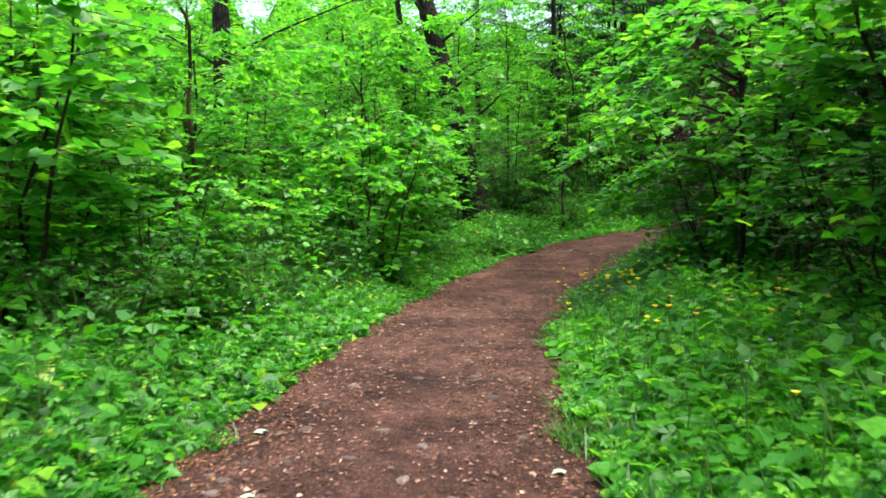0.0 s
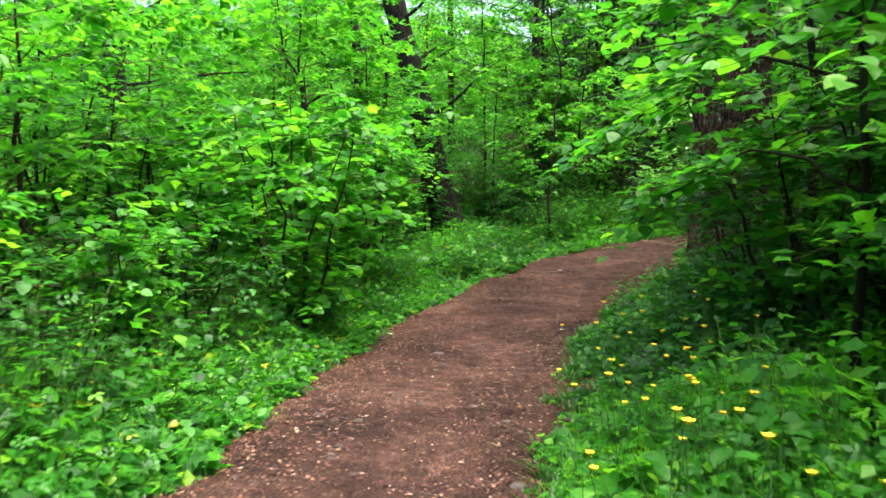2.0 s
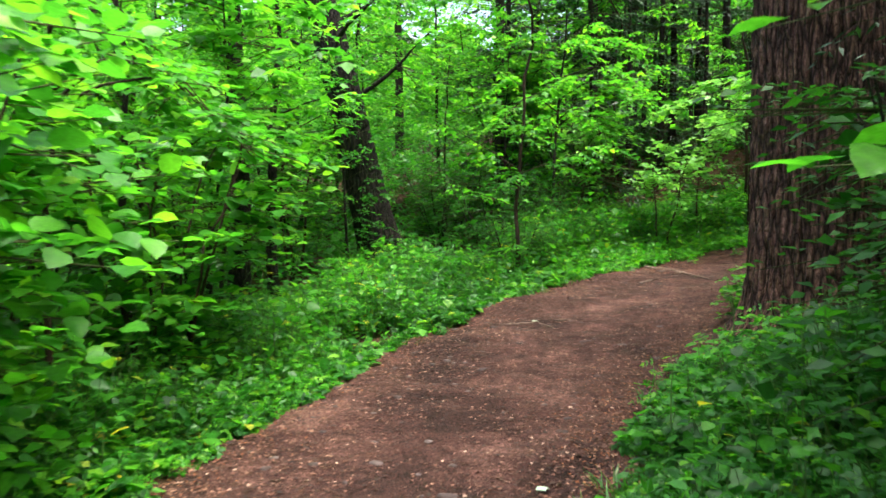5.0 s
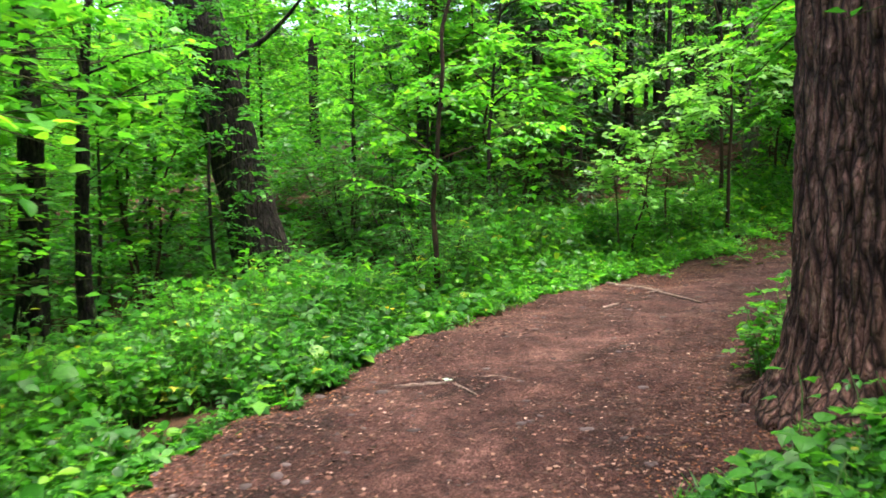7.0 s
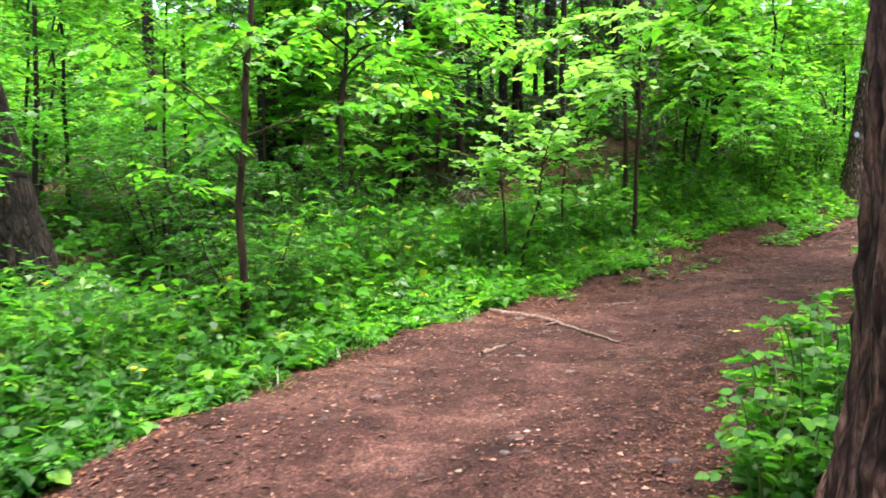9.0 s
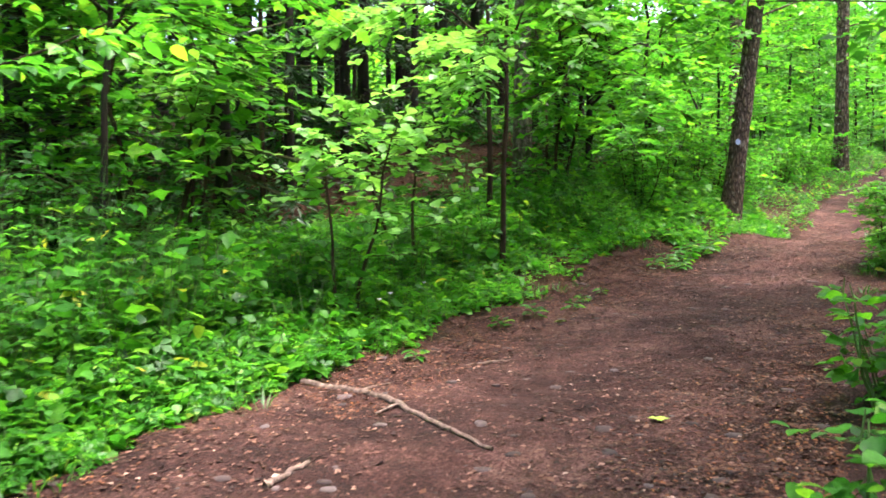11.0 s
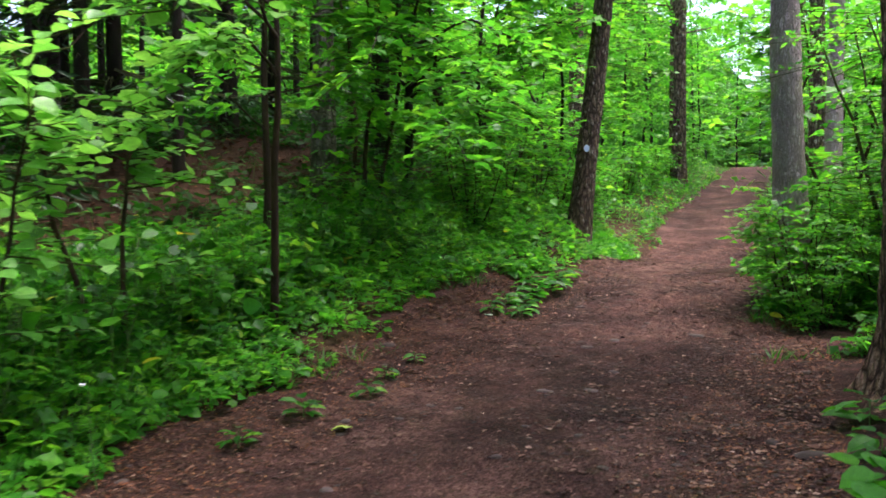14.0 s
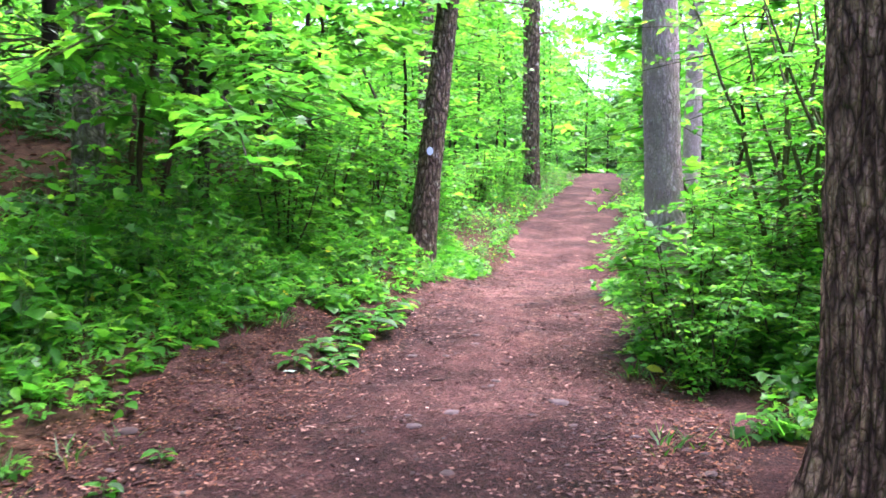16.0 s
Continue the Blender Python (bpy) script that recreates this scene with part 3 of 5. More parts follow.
def tree(name, label, seed, h, radius, crown_from, spread, limbs, per_limb, per, size, shape, leaf, bark, lean=(0, 0), sway=0.05, sides=14, droop=0.25, limb_rise=0.35, group="trees", big_limbs=6):
    """A tapered trunk with limbs and a loose crown of leafy twigs."""
    rng = np.random.RandomState(seed)
    ob = thing(name, Matrix.Identity(4), label, "tree", group)
    pts = bent(rng, (0, 0, -0.3), (lean[0] * h, lean[1] * h, h), sway, 16)
    zz = np.maximum(pts[:, 2], 0)
    rad = radius * (1 - 0.78 * (zz / h) ** 1.1) * (1 + 0.45 * np.exp(-zz / 0.25))
    b = Build()
    fine = np.linspace(0, len(pts) - 1, 60)
    fp = np.stack([np.interp(fine, np.arange(len(pts)), pts[:, i]) for i in range(3)], 1)
    fr = np.interp(fine, np.arange(len(pts)), rad) * (1 + rng.normal(0, 0.03, 60))
    tube(b, fp, fr, sides)
    part("trunk", b, [bark], ob, smooth=True)
    crown = Build()
    start, way, lens = [], [], []
    for i in range(limbs):
        u = (i + rng.rand()) / limbs
        z = crown_from + (h - crown_from) * u * 0.97
        q = np.interp(z, pts[:, 2], np.arange(len(pts)))
        p0 = np.array([np.interp(q, np.arange(len(pts)), pts[:, k]) for k in range(3)])
        a = i * 2.4 + rng.uniform(-0.5, 0.5)
        ln = spread * (0.45 + 0.75 * np.sin(np.pi * min(1, 0.25 + 0.75 * u))) * rng.uniform(0.6, 1.1)
        d = np.array([np.cos(a), np.sin(a), limb_rise + rng.uniform(-0.2, 0.3)])
        lp = bent(rng, p0, p0 + unit(d) * ln, 0.03 * ln, 7)
        if i < big_limbs:
            one = Build()
            tube(one, lp, np.linspace(max(0.008, radius * 0.14), 0.003, 7), 6)
            part("limb", one, [bark], ob, smooth=True)
        else:
            tube(crown, lp, np.linspace(max(0.006, radius * 0.2), 0.003, 7), 3)
        for j in range(per_limb):
            w = rng.uniform(0.25, 1.0)
            q = w * 6
            p = lp[int(q)] + (lp[min(int(q) + 1, 6)] - lp[int(q)]) * (q % 1)
            aa = a + rng.uniform(-1.3, 1.3)
            start.append(p)
            way.append((np.cos(aa), np.sin(aa), rng.uniform(-0.25, 0.35)))
            lens.append(rng.uniform(0.35, 0.85) * (0.5 + 0.18 * spread))
    sprays(crown, np.array(start), np.array(way), np.array(lens), per, size, rng, shape, 1, 0, droop, twigs=False)
    part("crown", crown, [TWIG, leaf], ob, smooth=True)
    return ob


def spruce(name, label, seed, h, radius, crown_from, spread, whorls, bark, group="conifers"):
    """A straight conifer: whorls of drooping boughs set with needle shoots, dead snags below."""
    rng = np.random.RandomState(seed)
    ob = thing(name, Matrix.Identity(4), label, "tree", group)
    pts = bent(rng, (0, 0, -0.3), (0, 0, h), 0.03, 14)
    b = Build()
    zz = np.maximum(pts[:, 2], 0)
    tube(b, pts, radius * (1 - 0.85 * zz / h) * (1 + 0.35 * np.exp(-zz / 0.25)), 12)
    part("trunk", b, [bark], ob, smooth=True)
    crown = Build()
    start, way, lens = [], [], []
    for i in range(whorls):
        u = (i + rng.uniform(0, 0.8)) / whorls
        z = crown_from + (h - crown_from) * u
        for j in range(5):
            a = rng.uniform(0, 2 * np.pi)
            ln = spread * (1.05 - 0.85 * u) * rng.uniform(0.6, 1.1)
            q = np.linspace(0, 1, 4)
            lp = np.stack([np.cos(a) * q * ln, np.sin(a) * q * ln, z - 0.28 * ln * q + 0.1 * ln * q ** 3], 1)
            tube(crown, lp, np.linspace(0.016, 0.003, 4), 3)
            for k in range(7):
                w = 0.2 + 0.8 * (k + rng.rand()) / 7
                p = np.array([np.interp(w, q, lp[:, c]) for c in range(3)])
                aa = a + rng.choice([-1, 1]) * rng.uniform(0.4, 1.0)
                start.append(p)
                way.append((np.cos(aa), np.sin(aa), -0.3))
                lens.append(ln * 0.3 * (1.2 - 0.5 * w))
    for i in range(14):
        a, z = rng.uniform(0, 2 * np.pi), rng.uniform(0.6, crown_from + 0.3)
        ln = rng.uniform(0.3, 1.0)
        tube(crown, [(0, 0, z), (np.cos(a) * ln * 0.5, np.sin(a) * ln * 0.5, z + 0.02), (np.cos(a) * ln, np.sin(a) * ln, z - 0.1)], [0.012, 0.008, 0.003], 4)
    sprays(crown, np.array(start), np.array(way), np.array(lens), 7, 0.18, rng, SLIM, 1, 0, 0.3, twigs=False, flat=0.8)
    part("crown", crown, [TWIG, NEEDLE], ob)
    return ob


def at(x, y, turn=0.0, size=1.0, sink=0.02):
    return pose(x, y, ground_at(x, y) - sink, 0, 0, turn) @ Matrix.Diagonal((size, size, size, 1))


def plant_out(first, spots):
    """The first spot takes the thing itself, the others take copies. Spots: x, y, turn, size."""
    made = []
    for i, (x, y, turn, size) in enumerate(spots):
        if i == 0:
            first.matrix_basis = at(x, y, turn, size)
            made.append(first)
        else:
            made.append(copy_thing(first, at(x, y, turn, size)))
    return made


def scatter(seed, count, box, clear, gap, keep=None):
    """Spots strewn over a box (x0, y0, x1, y1), off the paths, not too near one another."""
    rng = np.random.RandomState(seed)
    out = []
    for _ in range(count * 40):
        x, y = rng.uniform(box[0], box[2]), rng.uniform(box[1], box[3])
        if bare(np.array([x]), np.array([y]))[0] < clear or (keep and not keep(x, y)):
            continue
        if any((x - a) ** 2 + (y - b_) ** 2 < gap ** 2 for a, b_, *_ in out):
            continue
        out.append((x, y, rng.uniform(0, 360), rng.uniform(0.8, 1.2)))
        if len(out) == count:
            break
    return out


def airy(x, y):
    """Keeps the ground right of the fork open to the sky."""
    d = across(np.array([x]), np.array([y]))[0][0]
    return d > 0 or d < -6.5 or x > 24


# ---------------------------------------------------------------- the large single trees
def giant(name, label, x, y, radius, height, bark, seed, lobes, lean, ridges, depth, twist=5.0, reach_out=(1.8, 3.4)):
    """A thick old trunk with furrowed, plated bark and spreading root feet. Lobes: direction in degrees, reach."""
    rng = np.random.RandomState(seed)
    ob = thing(name, pose(x, y, ground_at(x, y)), label, "tree", "trees")
    na, nz = 180, 160
    a = np.linspace(0, 2 * np.pi, na, endpoint=False)
    z = np.concatenate([np.linspace(-0.35, 3.4, 132), np.linspace(3.45, height, 28)])
    A, Zm = np.meshgrid(a, z)
    c, s = np.cos(A), np.sin(A)
    warp = 1.5 * (vnoise((c * 3 + 9).ravel(), (Zm * 0.9 + s * 3).ravel()).reshape(A.shape) - 0.5)
    ridge = np.abs(np.sin(ridges * A / 2 + twist * warp + 0.6 * np.sin(Zm * 2.3 + 3 * c)))
    plate = vnoise((A * ridges * 0.3).ravel(), (Zm * 7.0).ravel()).reshape(A.shape)
    fine = vnoise((A * ridges * 2.0).ravel(), (Zm * 22).ravel()).reshape(A.shape)
    bark_h = depth * (np.minimum(ridge * 1.5, 1) ** 0.8 * (0.45 + 0.75 * plate) - 0.7) + 0.35 * depth * (fine - 0.5)
    r = radius * (1 - 0.35 * np.maximum(Zm, 0) / height) * (1 + 0.16 * np.exp(-np.maximum(Zm, 0) / 0.7))
    for deg, reach in lobes:
        d = (A - radians(deg) + np.pi) % (2 * np.pi) - np.pi
        r = r + reach * np.exp(-np.maximum(Zm + 0.1, 0) / 0.17) * np.exp(-(d / (0.2 + 0.1 * np.exp(-np.maximum(Zm, 0) / 0.2))) ** 2)
    r = r + bark_h
    b = Build()
    k = (np.arange(nz - 1)[:, None] * na + np.arange(na)[None]).ravel()
    k2 = (np.arange(nz - 1)[:, None] * na + (np.arange(na)[None] + 1) % na).ravel()
    b.add(np.stack([c * r + lean[0] * Zm, s * r + lean[1] * Zm, Zm], -1), np.stack([k, k2, k2 + na, k + na], 1))
    part("trunk", b.mesh("trunk", [bark], True), None, ob)
    crown = Build()
    start, way = [], []
    for i in range(26):
        az, z0, ln = i * 2.4, height * (0.48 + 0.5 * i / 26), rng.uniform(*reach_out)
        lp = np.array([(lean[0] * z0 + np.cos(az) * ln * q, lean[1] * z0 + np.sin(az) * ln * q, z0 - 0.15 * ln * q) for q in np.linspace(0, 1, 6)])
        one = Build()
        tube(one, lp, np.linspace(0.05, 0.01, 6), 6)
        part("limb", one, [bark], ob, smooth=True)
        for j in range(14):
            p = lp[rng.randint(2, 6)]
            aa = az + rng.uniform(-1.2, 1.2)
            start.append(p)
            way.append((np.cos(aa), np.sin(aa), -0.2))
    sprays(crown, np.array(start), np.array(way), rng.uniform(0.5, 1.1, len(start)), 22, 0.14, rng, SLIM, 1, 0, 0.3, twigs=False, flat=0.8)
    part("crown", crown, [TWIG, NEEDLE], ob)
    return ob


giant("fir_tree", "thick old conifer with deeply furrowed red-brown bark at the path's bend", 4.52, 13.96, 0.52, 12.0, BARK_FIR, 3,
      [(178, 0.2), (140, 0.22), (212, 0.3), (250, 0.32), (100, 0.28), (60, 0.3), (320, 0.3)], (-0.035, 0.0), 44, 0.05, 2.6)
giant("larch_tree", "tall conifer with rough grey-brown furrowed bark beside the path", 8.95, 17.92, 0.25, 11.0, BARK_GREY, 8,
      [(165, 0.26), (215, 0.2), (250, 0.22), (120, 0.2), (20, 0.2), (300, 0.2)], (-0.012, 0.02), 46, 0.03, 2.0, (1.4, 2.4))

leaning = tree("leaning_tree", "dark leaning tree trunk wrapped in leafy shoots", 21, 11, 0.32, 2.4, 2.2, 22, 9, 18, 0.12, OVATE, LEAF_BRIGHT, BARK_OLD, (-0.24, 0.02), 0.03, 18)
plant_out(leaning, [(1.0, 20.1, 0, 1)])
pale_tree = tree("beech_tree", "pale smooth beech trunk in the dark wood", 22, 10, 0.115, 3.2, 2.2, 14, 7, 16, 0.1, OVATE, LEAF_MID, BARK_PALE, (0.0, 0.0), 0.02, 18)
plant_out(pale_tree, [(8.5, 23.25, 0, 1)])
marked = tree("marked_tree", "brown trunk with a small pale blue trail mark", 23, 10, 0.13, 2.6, 2.6, 18, 8, 18, 0.1, OVATE, LEAF_BRIGHT, BARK_MOTTLED, (0.085, -0.06), 0.02, 16)
plant_out(marked, [(11.62, 23.06, 0, 1)])
far_pole = tree("maple_tree", "slender straight trunk beside the climbing path", 24, 11, 0.11, 2.0, 2.4, 18, 9, 18, 0.11, OVATE, LEAF_BRIGHT, BARK_MOTTLED, (0.005, -0.005), 0.02, 14)
plant_out(far_pole, [(21.75, 29.7, 0, 1.6), (17.4, 28.9, 120, 1.0), (26.5, 33.6, 200, 1.2), (21.0, 25.6, 60, 1.0), (28.5, 30.6, 10, 1.2)])
grey = tree("ash_tree", "slender pale grey trunk among bushes", 25, 11, 0.13, 4.2, 1.3, 12, 6, 14, 0.1, OVATE, LEAF_BRIGHT, BARK_BIRCH, (-0.04, 0.02), 0.02, 16)
plant_out(grey, [(10.99, 19.93, 0, 1), (16.2, 22.6, 90, 1.0)])
big_left = tree("oak_tree", "dark upright trunk behind bright green leaves", 26, 11, 0.2, 1.8, 2.6, 20, 9, 18, 0.11, OVATE, LEAF_BRIGHT, BARK_OLD, (-0.03, 0.0), 0.02, 16)
plant_out(big_left, [(-3.6, 13.9, 0, 1)])
forked = tree("young_tree", "thin dark forked sapling trunk", 27, 6.5, 0.03, 0.9, 1.3, 24, 8, 12, 0.11, OVATE, LEAF_BRIGHT, BARK_BROWN, (-0.03, 0.0), 0.14, 8)
plant_out(forked, [(-2.66, 8.87, 0, 1), (2.66, 18.0, 90, 0.9), (5.3, 23.2, 30, 1.0), (7.35, 21.95, 200, 0.95), (-1.6, 16.4, 10, 1), (-4.6, 7.0, 100, 1.1)])

alder = tree("alder_tree", "dark mossy old trunk behind the verge herbs", 36, 7.0, 0.13, 2.2, 1.8, 16, 8, 12, 0.12, OVATE, LEAF_BRIGHT, BARK_OLD, (0.05, 0.02), 0.06, 14, big_limbs=3)
plant_out(alder, [(-0.85, 17.5, 0, 1.0), (-0.4, 17.75, 190, 0.6)])

# tall trees added so that their crowns shade the bend, the fork and the start
high = tree("beech_tree", "tall dark-stemmed beech added so that its high spreading crown casts shade", 37, 13.0, 0.12, 4.8, 3.9, 36, 13, 12, 0.2, QUAD, LEAF_MID, BARK_DARK, (0.0, -0.06), 0.04, 12, big_limbs=8, limb_rise=0.15)
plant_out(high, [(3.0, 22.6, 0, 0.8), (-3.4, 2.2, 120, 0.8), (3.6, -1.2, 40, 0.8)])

# leaning beech out of view, added to darken the path at the fork
over = tree("beech_tree", "tall unseen beech leaning over the path, added so that its dense high crown shades it", 39, 9.0, 0.13, 3.9, 2.1, 34, 13, 12, 0.2, QUAD, LEAF_MID, BARK_DARK, (0.04, 0.27), 0.04, 12, big_limbs=8, limb_rise=0.1)
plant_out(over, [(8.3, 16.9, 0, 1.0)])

# trail mark on the marked trunk
mk = Build()
bm_a = np.linspace(0, 2 * np.pi, 16, endpoint=False)
ring = np.stack([0.032 * np.cos(bm_a), 0 * bm_a, 0.04 * np.sin(bm_a)], 1)
mk.add(np.vstack([[(0, 0, 0)], ring]), np.array([(0, 1 + i, 1 + (i + 1) % 16) for i in range(16)]))
mark = part("trail_mark", mk, [BLUE_PAINT], marked, "round pale blue painted trail mark")
mark.location = (0.0, -0.19, 1.12)
mark.rotation_euler = (0, 0, radians(-42))

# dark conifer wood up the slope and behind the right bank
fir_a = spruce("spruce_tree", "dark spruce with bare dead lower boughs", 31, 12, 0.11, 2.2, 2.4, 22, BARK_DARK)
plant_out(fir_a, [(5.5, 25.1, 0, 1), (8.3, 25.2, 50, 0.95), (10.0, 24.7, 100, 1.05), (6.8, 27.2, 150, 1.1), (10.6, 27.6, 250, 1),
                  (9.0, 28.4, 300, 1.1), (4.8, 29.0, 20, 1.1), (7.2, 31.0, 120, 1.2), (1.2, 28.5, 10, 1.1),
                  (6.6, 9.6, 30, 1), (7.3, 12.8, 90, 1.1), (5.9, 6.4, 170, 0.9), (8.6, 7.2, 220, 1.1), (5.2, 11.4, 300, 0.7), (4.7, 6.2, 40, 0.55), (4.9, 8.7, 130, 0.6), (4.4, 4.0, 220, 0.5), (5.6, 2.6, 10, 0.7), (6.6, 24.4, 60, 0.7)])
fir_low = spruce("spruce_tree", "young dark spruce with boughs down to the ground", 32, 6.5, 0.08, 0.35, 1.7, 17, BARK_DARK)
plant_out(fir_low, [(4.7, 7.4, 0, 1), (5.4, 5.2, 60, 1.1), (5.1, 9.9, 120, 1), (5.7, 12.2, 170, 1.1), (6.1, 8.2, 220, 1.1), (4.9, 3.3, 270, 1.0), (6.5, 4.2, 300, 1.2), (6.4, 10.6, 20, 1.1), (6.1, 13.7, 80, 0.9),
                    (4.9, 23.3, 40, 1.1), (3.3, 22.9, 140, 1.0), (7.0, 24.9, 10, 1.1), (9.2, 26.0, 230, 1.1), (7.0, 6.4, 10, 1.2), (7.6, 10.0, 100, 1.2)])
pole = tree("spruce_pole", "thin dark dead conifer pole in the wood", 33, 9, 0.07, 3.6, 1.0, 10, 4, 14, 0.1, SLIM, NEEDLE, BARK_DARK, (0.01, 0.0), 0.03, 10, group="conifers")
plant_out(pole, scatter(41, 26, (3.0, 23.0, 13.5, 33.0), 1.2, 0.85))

# ---------------------------------------------------------------- shrubs and saplings
hazel = shrub("hazel_shrub", "bright green hazel shrub with broad thin leaves", "shrub", 51, 2.6, 1.25, 7, 170, 12, 0.138, ROUND, LEAF_BRIGHT, BARK_BROWN)
plant_out(hazel, [(-0.95, 11.1, 0, 1), (-0.75, 13.9, 130, 0.95), (-2.3, 12.4, 60, 1.1), (3.15, 8.75, 200, 0.92), (13.2, 18.4, 75, 1.0), (-3.4, 6.3, 10, 1.2), (-2.2, 6.5, 100, 0.62), (-1.9, 8.6, 220, 0.6)])
maple = shrub("maple_sapling", "leafy young maple with lobed green leaves", "sapling", 52, 3.2, 1.3, 3, 150, 10, 0.15, MAPLE, LEAF_BRIGHT, BARK_BROWN, 0.3)
plant_out(maple, [(3.1, 7.1, 0, 1.0), (3.0, 3.0, 70, 1.0), (-4.6, 10.6, 200, 1.2), (-0.4, 19.7, 20, 1.0), (4.0, 21.6, 100, 1.1), (-2.9, 15.6, 150, 1.1), (8.7, 22.8, 200, 1.0), (10.2, 23.3, 40, 1.0), (12.6, 20.3, 250, 1.0), (2.75, 4.6, 160, 1.0)])
low_dark = shrub("bramble_shrub", "low dark green bush with dense small leaves", "shrub", 53, 1.5, 1.0, 8, 160, 12, 0.09, QUAD, LEAF_DARK, BARK_DARK, 0.12, 0.4)
plant_out(low_dark, [(3.0, 5.3, 0, 1), (3.4, 10.2, 80, 1.1), (3.9, 8.3, 140, 1.3), (-2.4, 7.9, 30, 0.9), (-1.7, 9.7, 200, 0.95), (2.7, 18.6, 40, 0.6), (2.6, 20.6, 150, 1.0), (1.9, 21.6, 70, 1.0),
                     (3.3, 20.6, 60, 0.9), (-1.7, 7.3, 90, 0.6), (-2.3, 5.4, 10, 0.7), (3.9, 4.0, 20, 1.2), (4.4, 11.7, 70, 1.2), (-1.3, 15.0, 220, 0.8)])
beech = shrub("beech_sapling", "airy young beech with layered bright leaves", "sapling", 54, 4.2, 1.7, 4, 160, 12, 0.14, QUAD, LEAF_BRIGHT, BARK_DARK, 0.22, 0.18, 0.6)
plant_out(beech, [(-4.2, 8.6, 0, 1), (-5.6, 5.2, 100, 1.1), (-3.9, 11.6, 40, 1.0), (-6.0, 12.5, 80, 1.2), (-4.4, 16.4, 130, 1.1), (-0.8, 21.6, 20, 1.1), (3.2, 22.6, 70, 1.0), (-7.2, 7.4, 15, 1.2), (13.2, 24.8, 30, 1.0)])
hazel_b = shrub("hazel_shrub", "bright green hazel shrub deeper in the wood", "shrub", 57, 2.7, 1.3, 6, 140, 11, 0.14, QUAD, LEAF_BRIGHT, BARK_BROWN)
hazel_b.matrix_basis = at(-3.0, 17.2, 50)
more = scatter(61, 36, (-12.0, 0.0, 0.0, 26.0), 2.6, 1.5, lambda x, y: x < -2.2 or y > 15.5)
for i, s in enumerate(more):
    copy_thing((beech, hazel_b, beech, hazel_b)[i % 4], at(s[0], s[1], s[2], s[3] * 0.95))
for i, s in enumerate(scatter(62, 26, (3.5, -2.0, 10.0, 15.5), 1.9, 1.25)):
    copy_thing((low_dark, beech, low_dark)[i % 3], at(s[0], s[1], s[2], s[3] * 1.05))
for i, s in enumerate(scatter(63, 24, (11.0, 13.0, 36.0, 42.0), 3.4, 1.7, lambda x, y: x > 12.5 and airy(x, y))):
    copy_thing((beech, beech, hazel_b)[i % 3], at(s[0], s[1], s[2], s[3]))
for i, s in enumerate(scatter(64, 16, (-9.0, -9.0, 9.0, -1.0), 1.6, 1.8)):
    copy_thing((beech, hazel_b)[i % 2], at(s[0], s[1], s[2], s[3]))

# bushes crowding the sides of the climbing path
low_bright = shrub("privet_bush", "low bright green bush at the side of the climbing path", "shrub", 56, 1.25, 0.8, 7, 140, 11, 0.105, QUAD, LEAF_BRIGHT, BARK_BROWN, 0.1, 0.35)
beside = []
for i, (s, gap) in enumerate([(s, g) for s in np.arange(0.715, 0.93, 0.017) for g in (1.25, -1.2)]):
    q = MAIN[int(s * (len(MAIN) - 1))]
    t = MAIN_T[int(s * (len(MAIN) - 1))]
    d = gap + np.sign(gap) * (q[3] - 0.4 + 0.35 * ((i * 7) % 5) / 5)
    if gap < 0 and s < 0.74:
        continue
    beside.append((q[0] - t[1] * d, q[1] + t[0] * d, (i * 77) % 360, 0.8 + 0.1 * ((i * 3) % 5)))
plant_out(low_bright, beside + [(-1.5, 12.9, 30, 0.8), (-0.9, 15.7, 90, 0.7), (-1.9, 10.6, 10, 0.8), (-2.0, 6.0, 200, 0.8), (0.6, 16.9, 80, 0.7), (10.4, 18.95, 10, 0.65), (10.85, 19.2, 70, 0.7), (10.15, 18.5, 150, 0.5), (11.55, 20.25, 220, 0.65), (11.3, 18.9, 300, 0.8), (10.3, 19.5, 40, 0.8), (10.75, 19.7, 120, 0.95), (10.0, 19.15, 200, 0.6), (12.1, 20.2, 60, 0.9), (13.0, 20.7, 10, 1.0)])

# broad-crowned sycamores added to shade the right bank, some of them out of view
sycamore = tree("sycamore_tree", "young sycamore with broad lobed leaves hanging over the bank", 30, 6.0, 0.06, 1.5, 2.1, 26, 8, 10, 0.14, MAPLE, LEAF_MID, BARK_DARK, (-0.03, 0.0), 0.05, 8)
plant_out(sycamore, [(5.3, 5.6, 0, 1.0), (5.4, 8.2, 80, 1.0), (4.0, 1.4, 160, 1.0), (4.9, 3.6, 250, 1.0), (4.6, 10.6, 20, 1.0), (4.1, -0.6, 120, 1.0), (6.6, 15.0, 300, 0.9), (7.6, 16.0, 200, 0.8), (3.7, 10.0, 70, 0.8)])
sycamore_b = tree("sycamore_tree", "bright sycamore with broad leaves in level tiers", 34, 4.2, 0.045, 1.35, 2.3, 30, 10, 11, 0.16, MAPLE, LEAF_BRIGHT, BARK_DARK, (0.02, -0.03), 0.04, 8)
plant_out(sycamore_b, [(11.2, 24.2, 220, 0.9), (-3.0, 9.9, 30, 0.9), (-1.5, 15.6, 200, 1.2)])

bough = tree("maple_tree", "young maple reaching over the bank with bright lobed leaves", 38, 3.6, 0.035, 1.1, 1.5, 24, 9, 9, 0.125, MAPLE, LEAF_BRIGHT, BARK_DARK, (-0.16, 0.0), 0.05, 8, limb_rise=0.1)
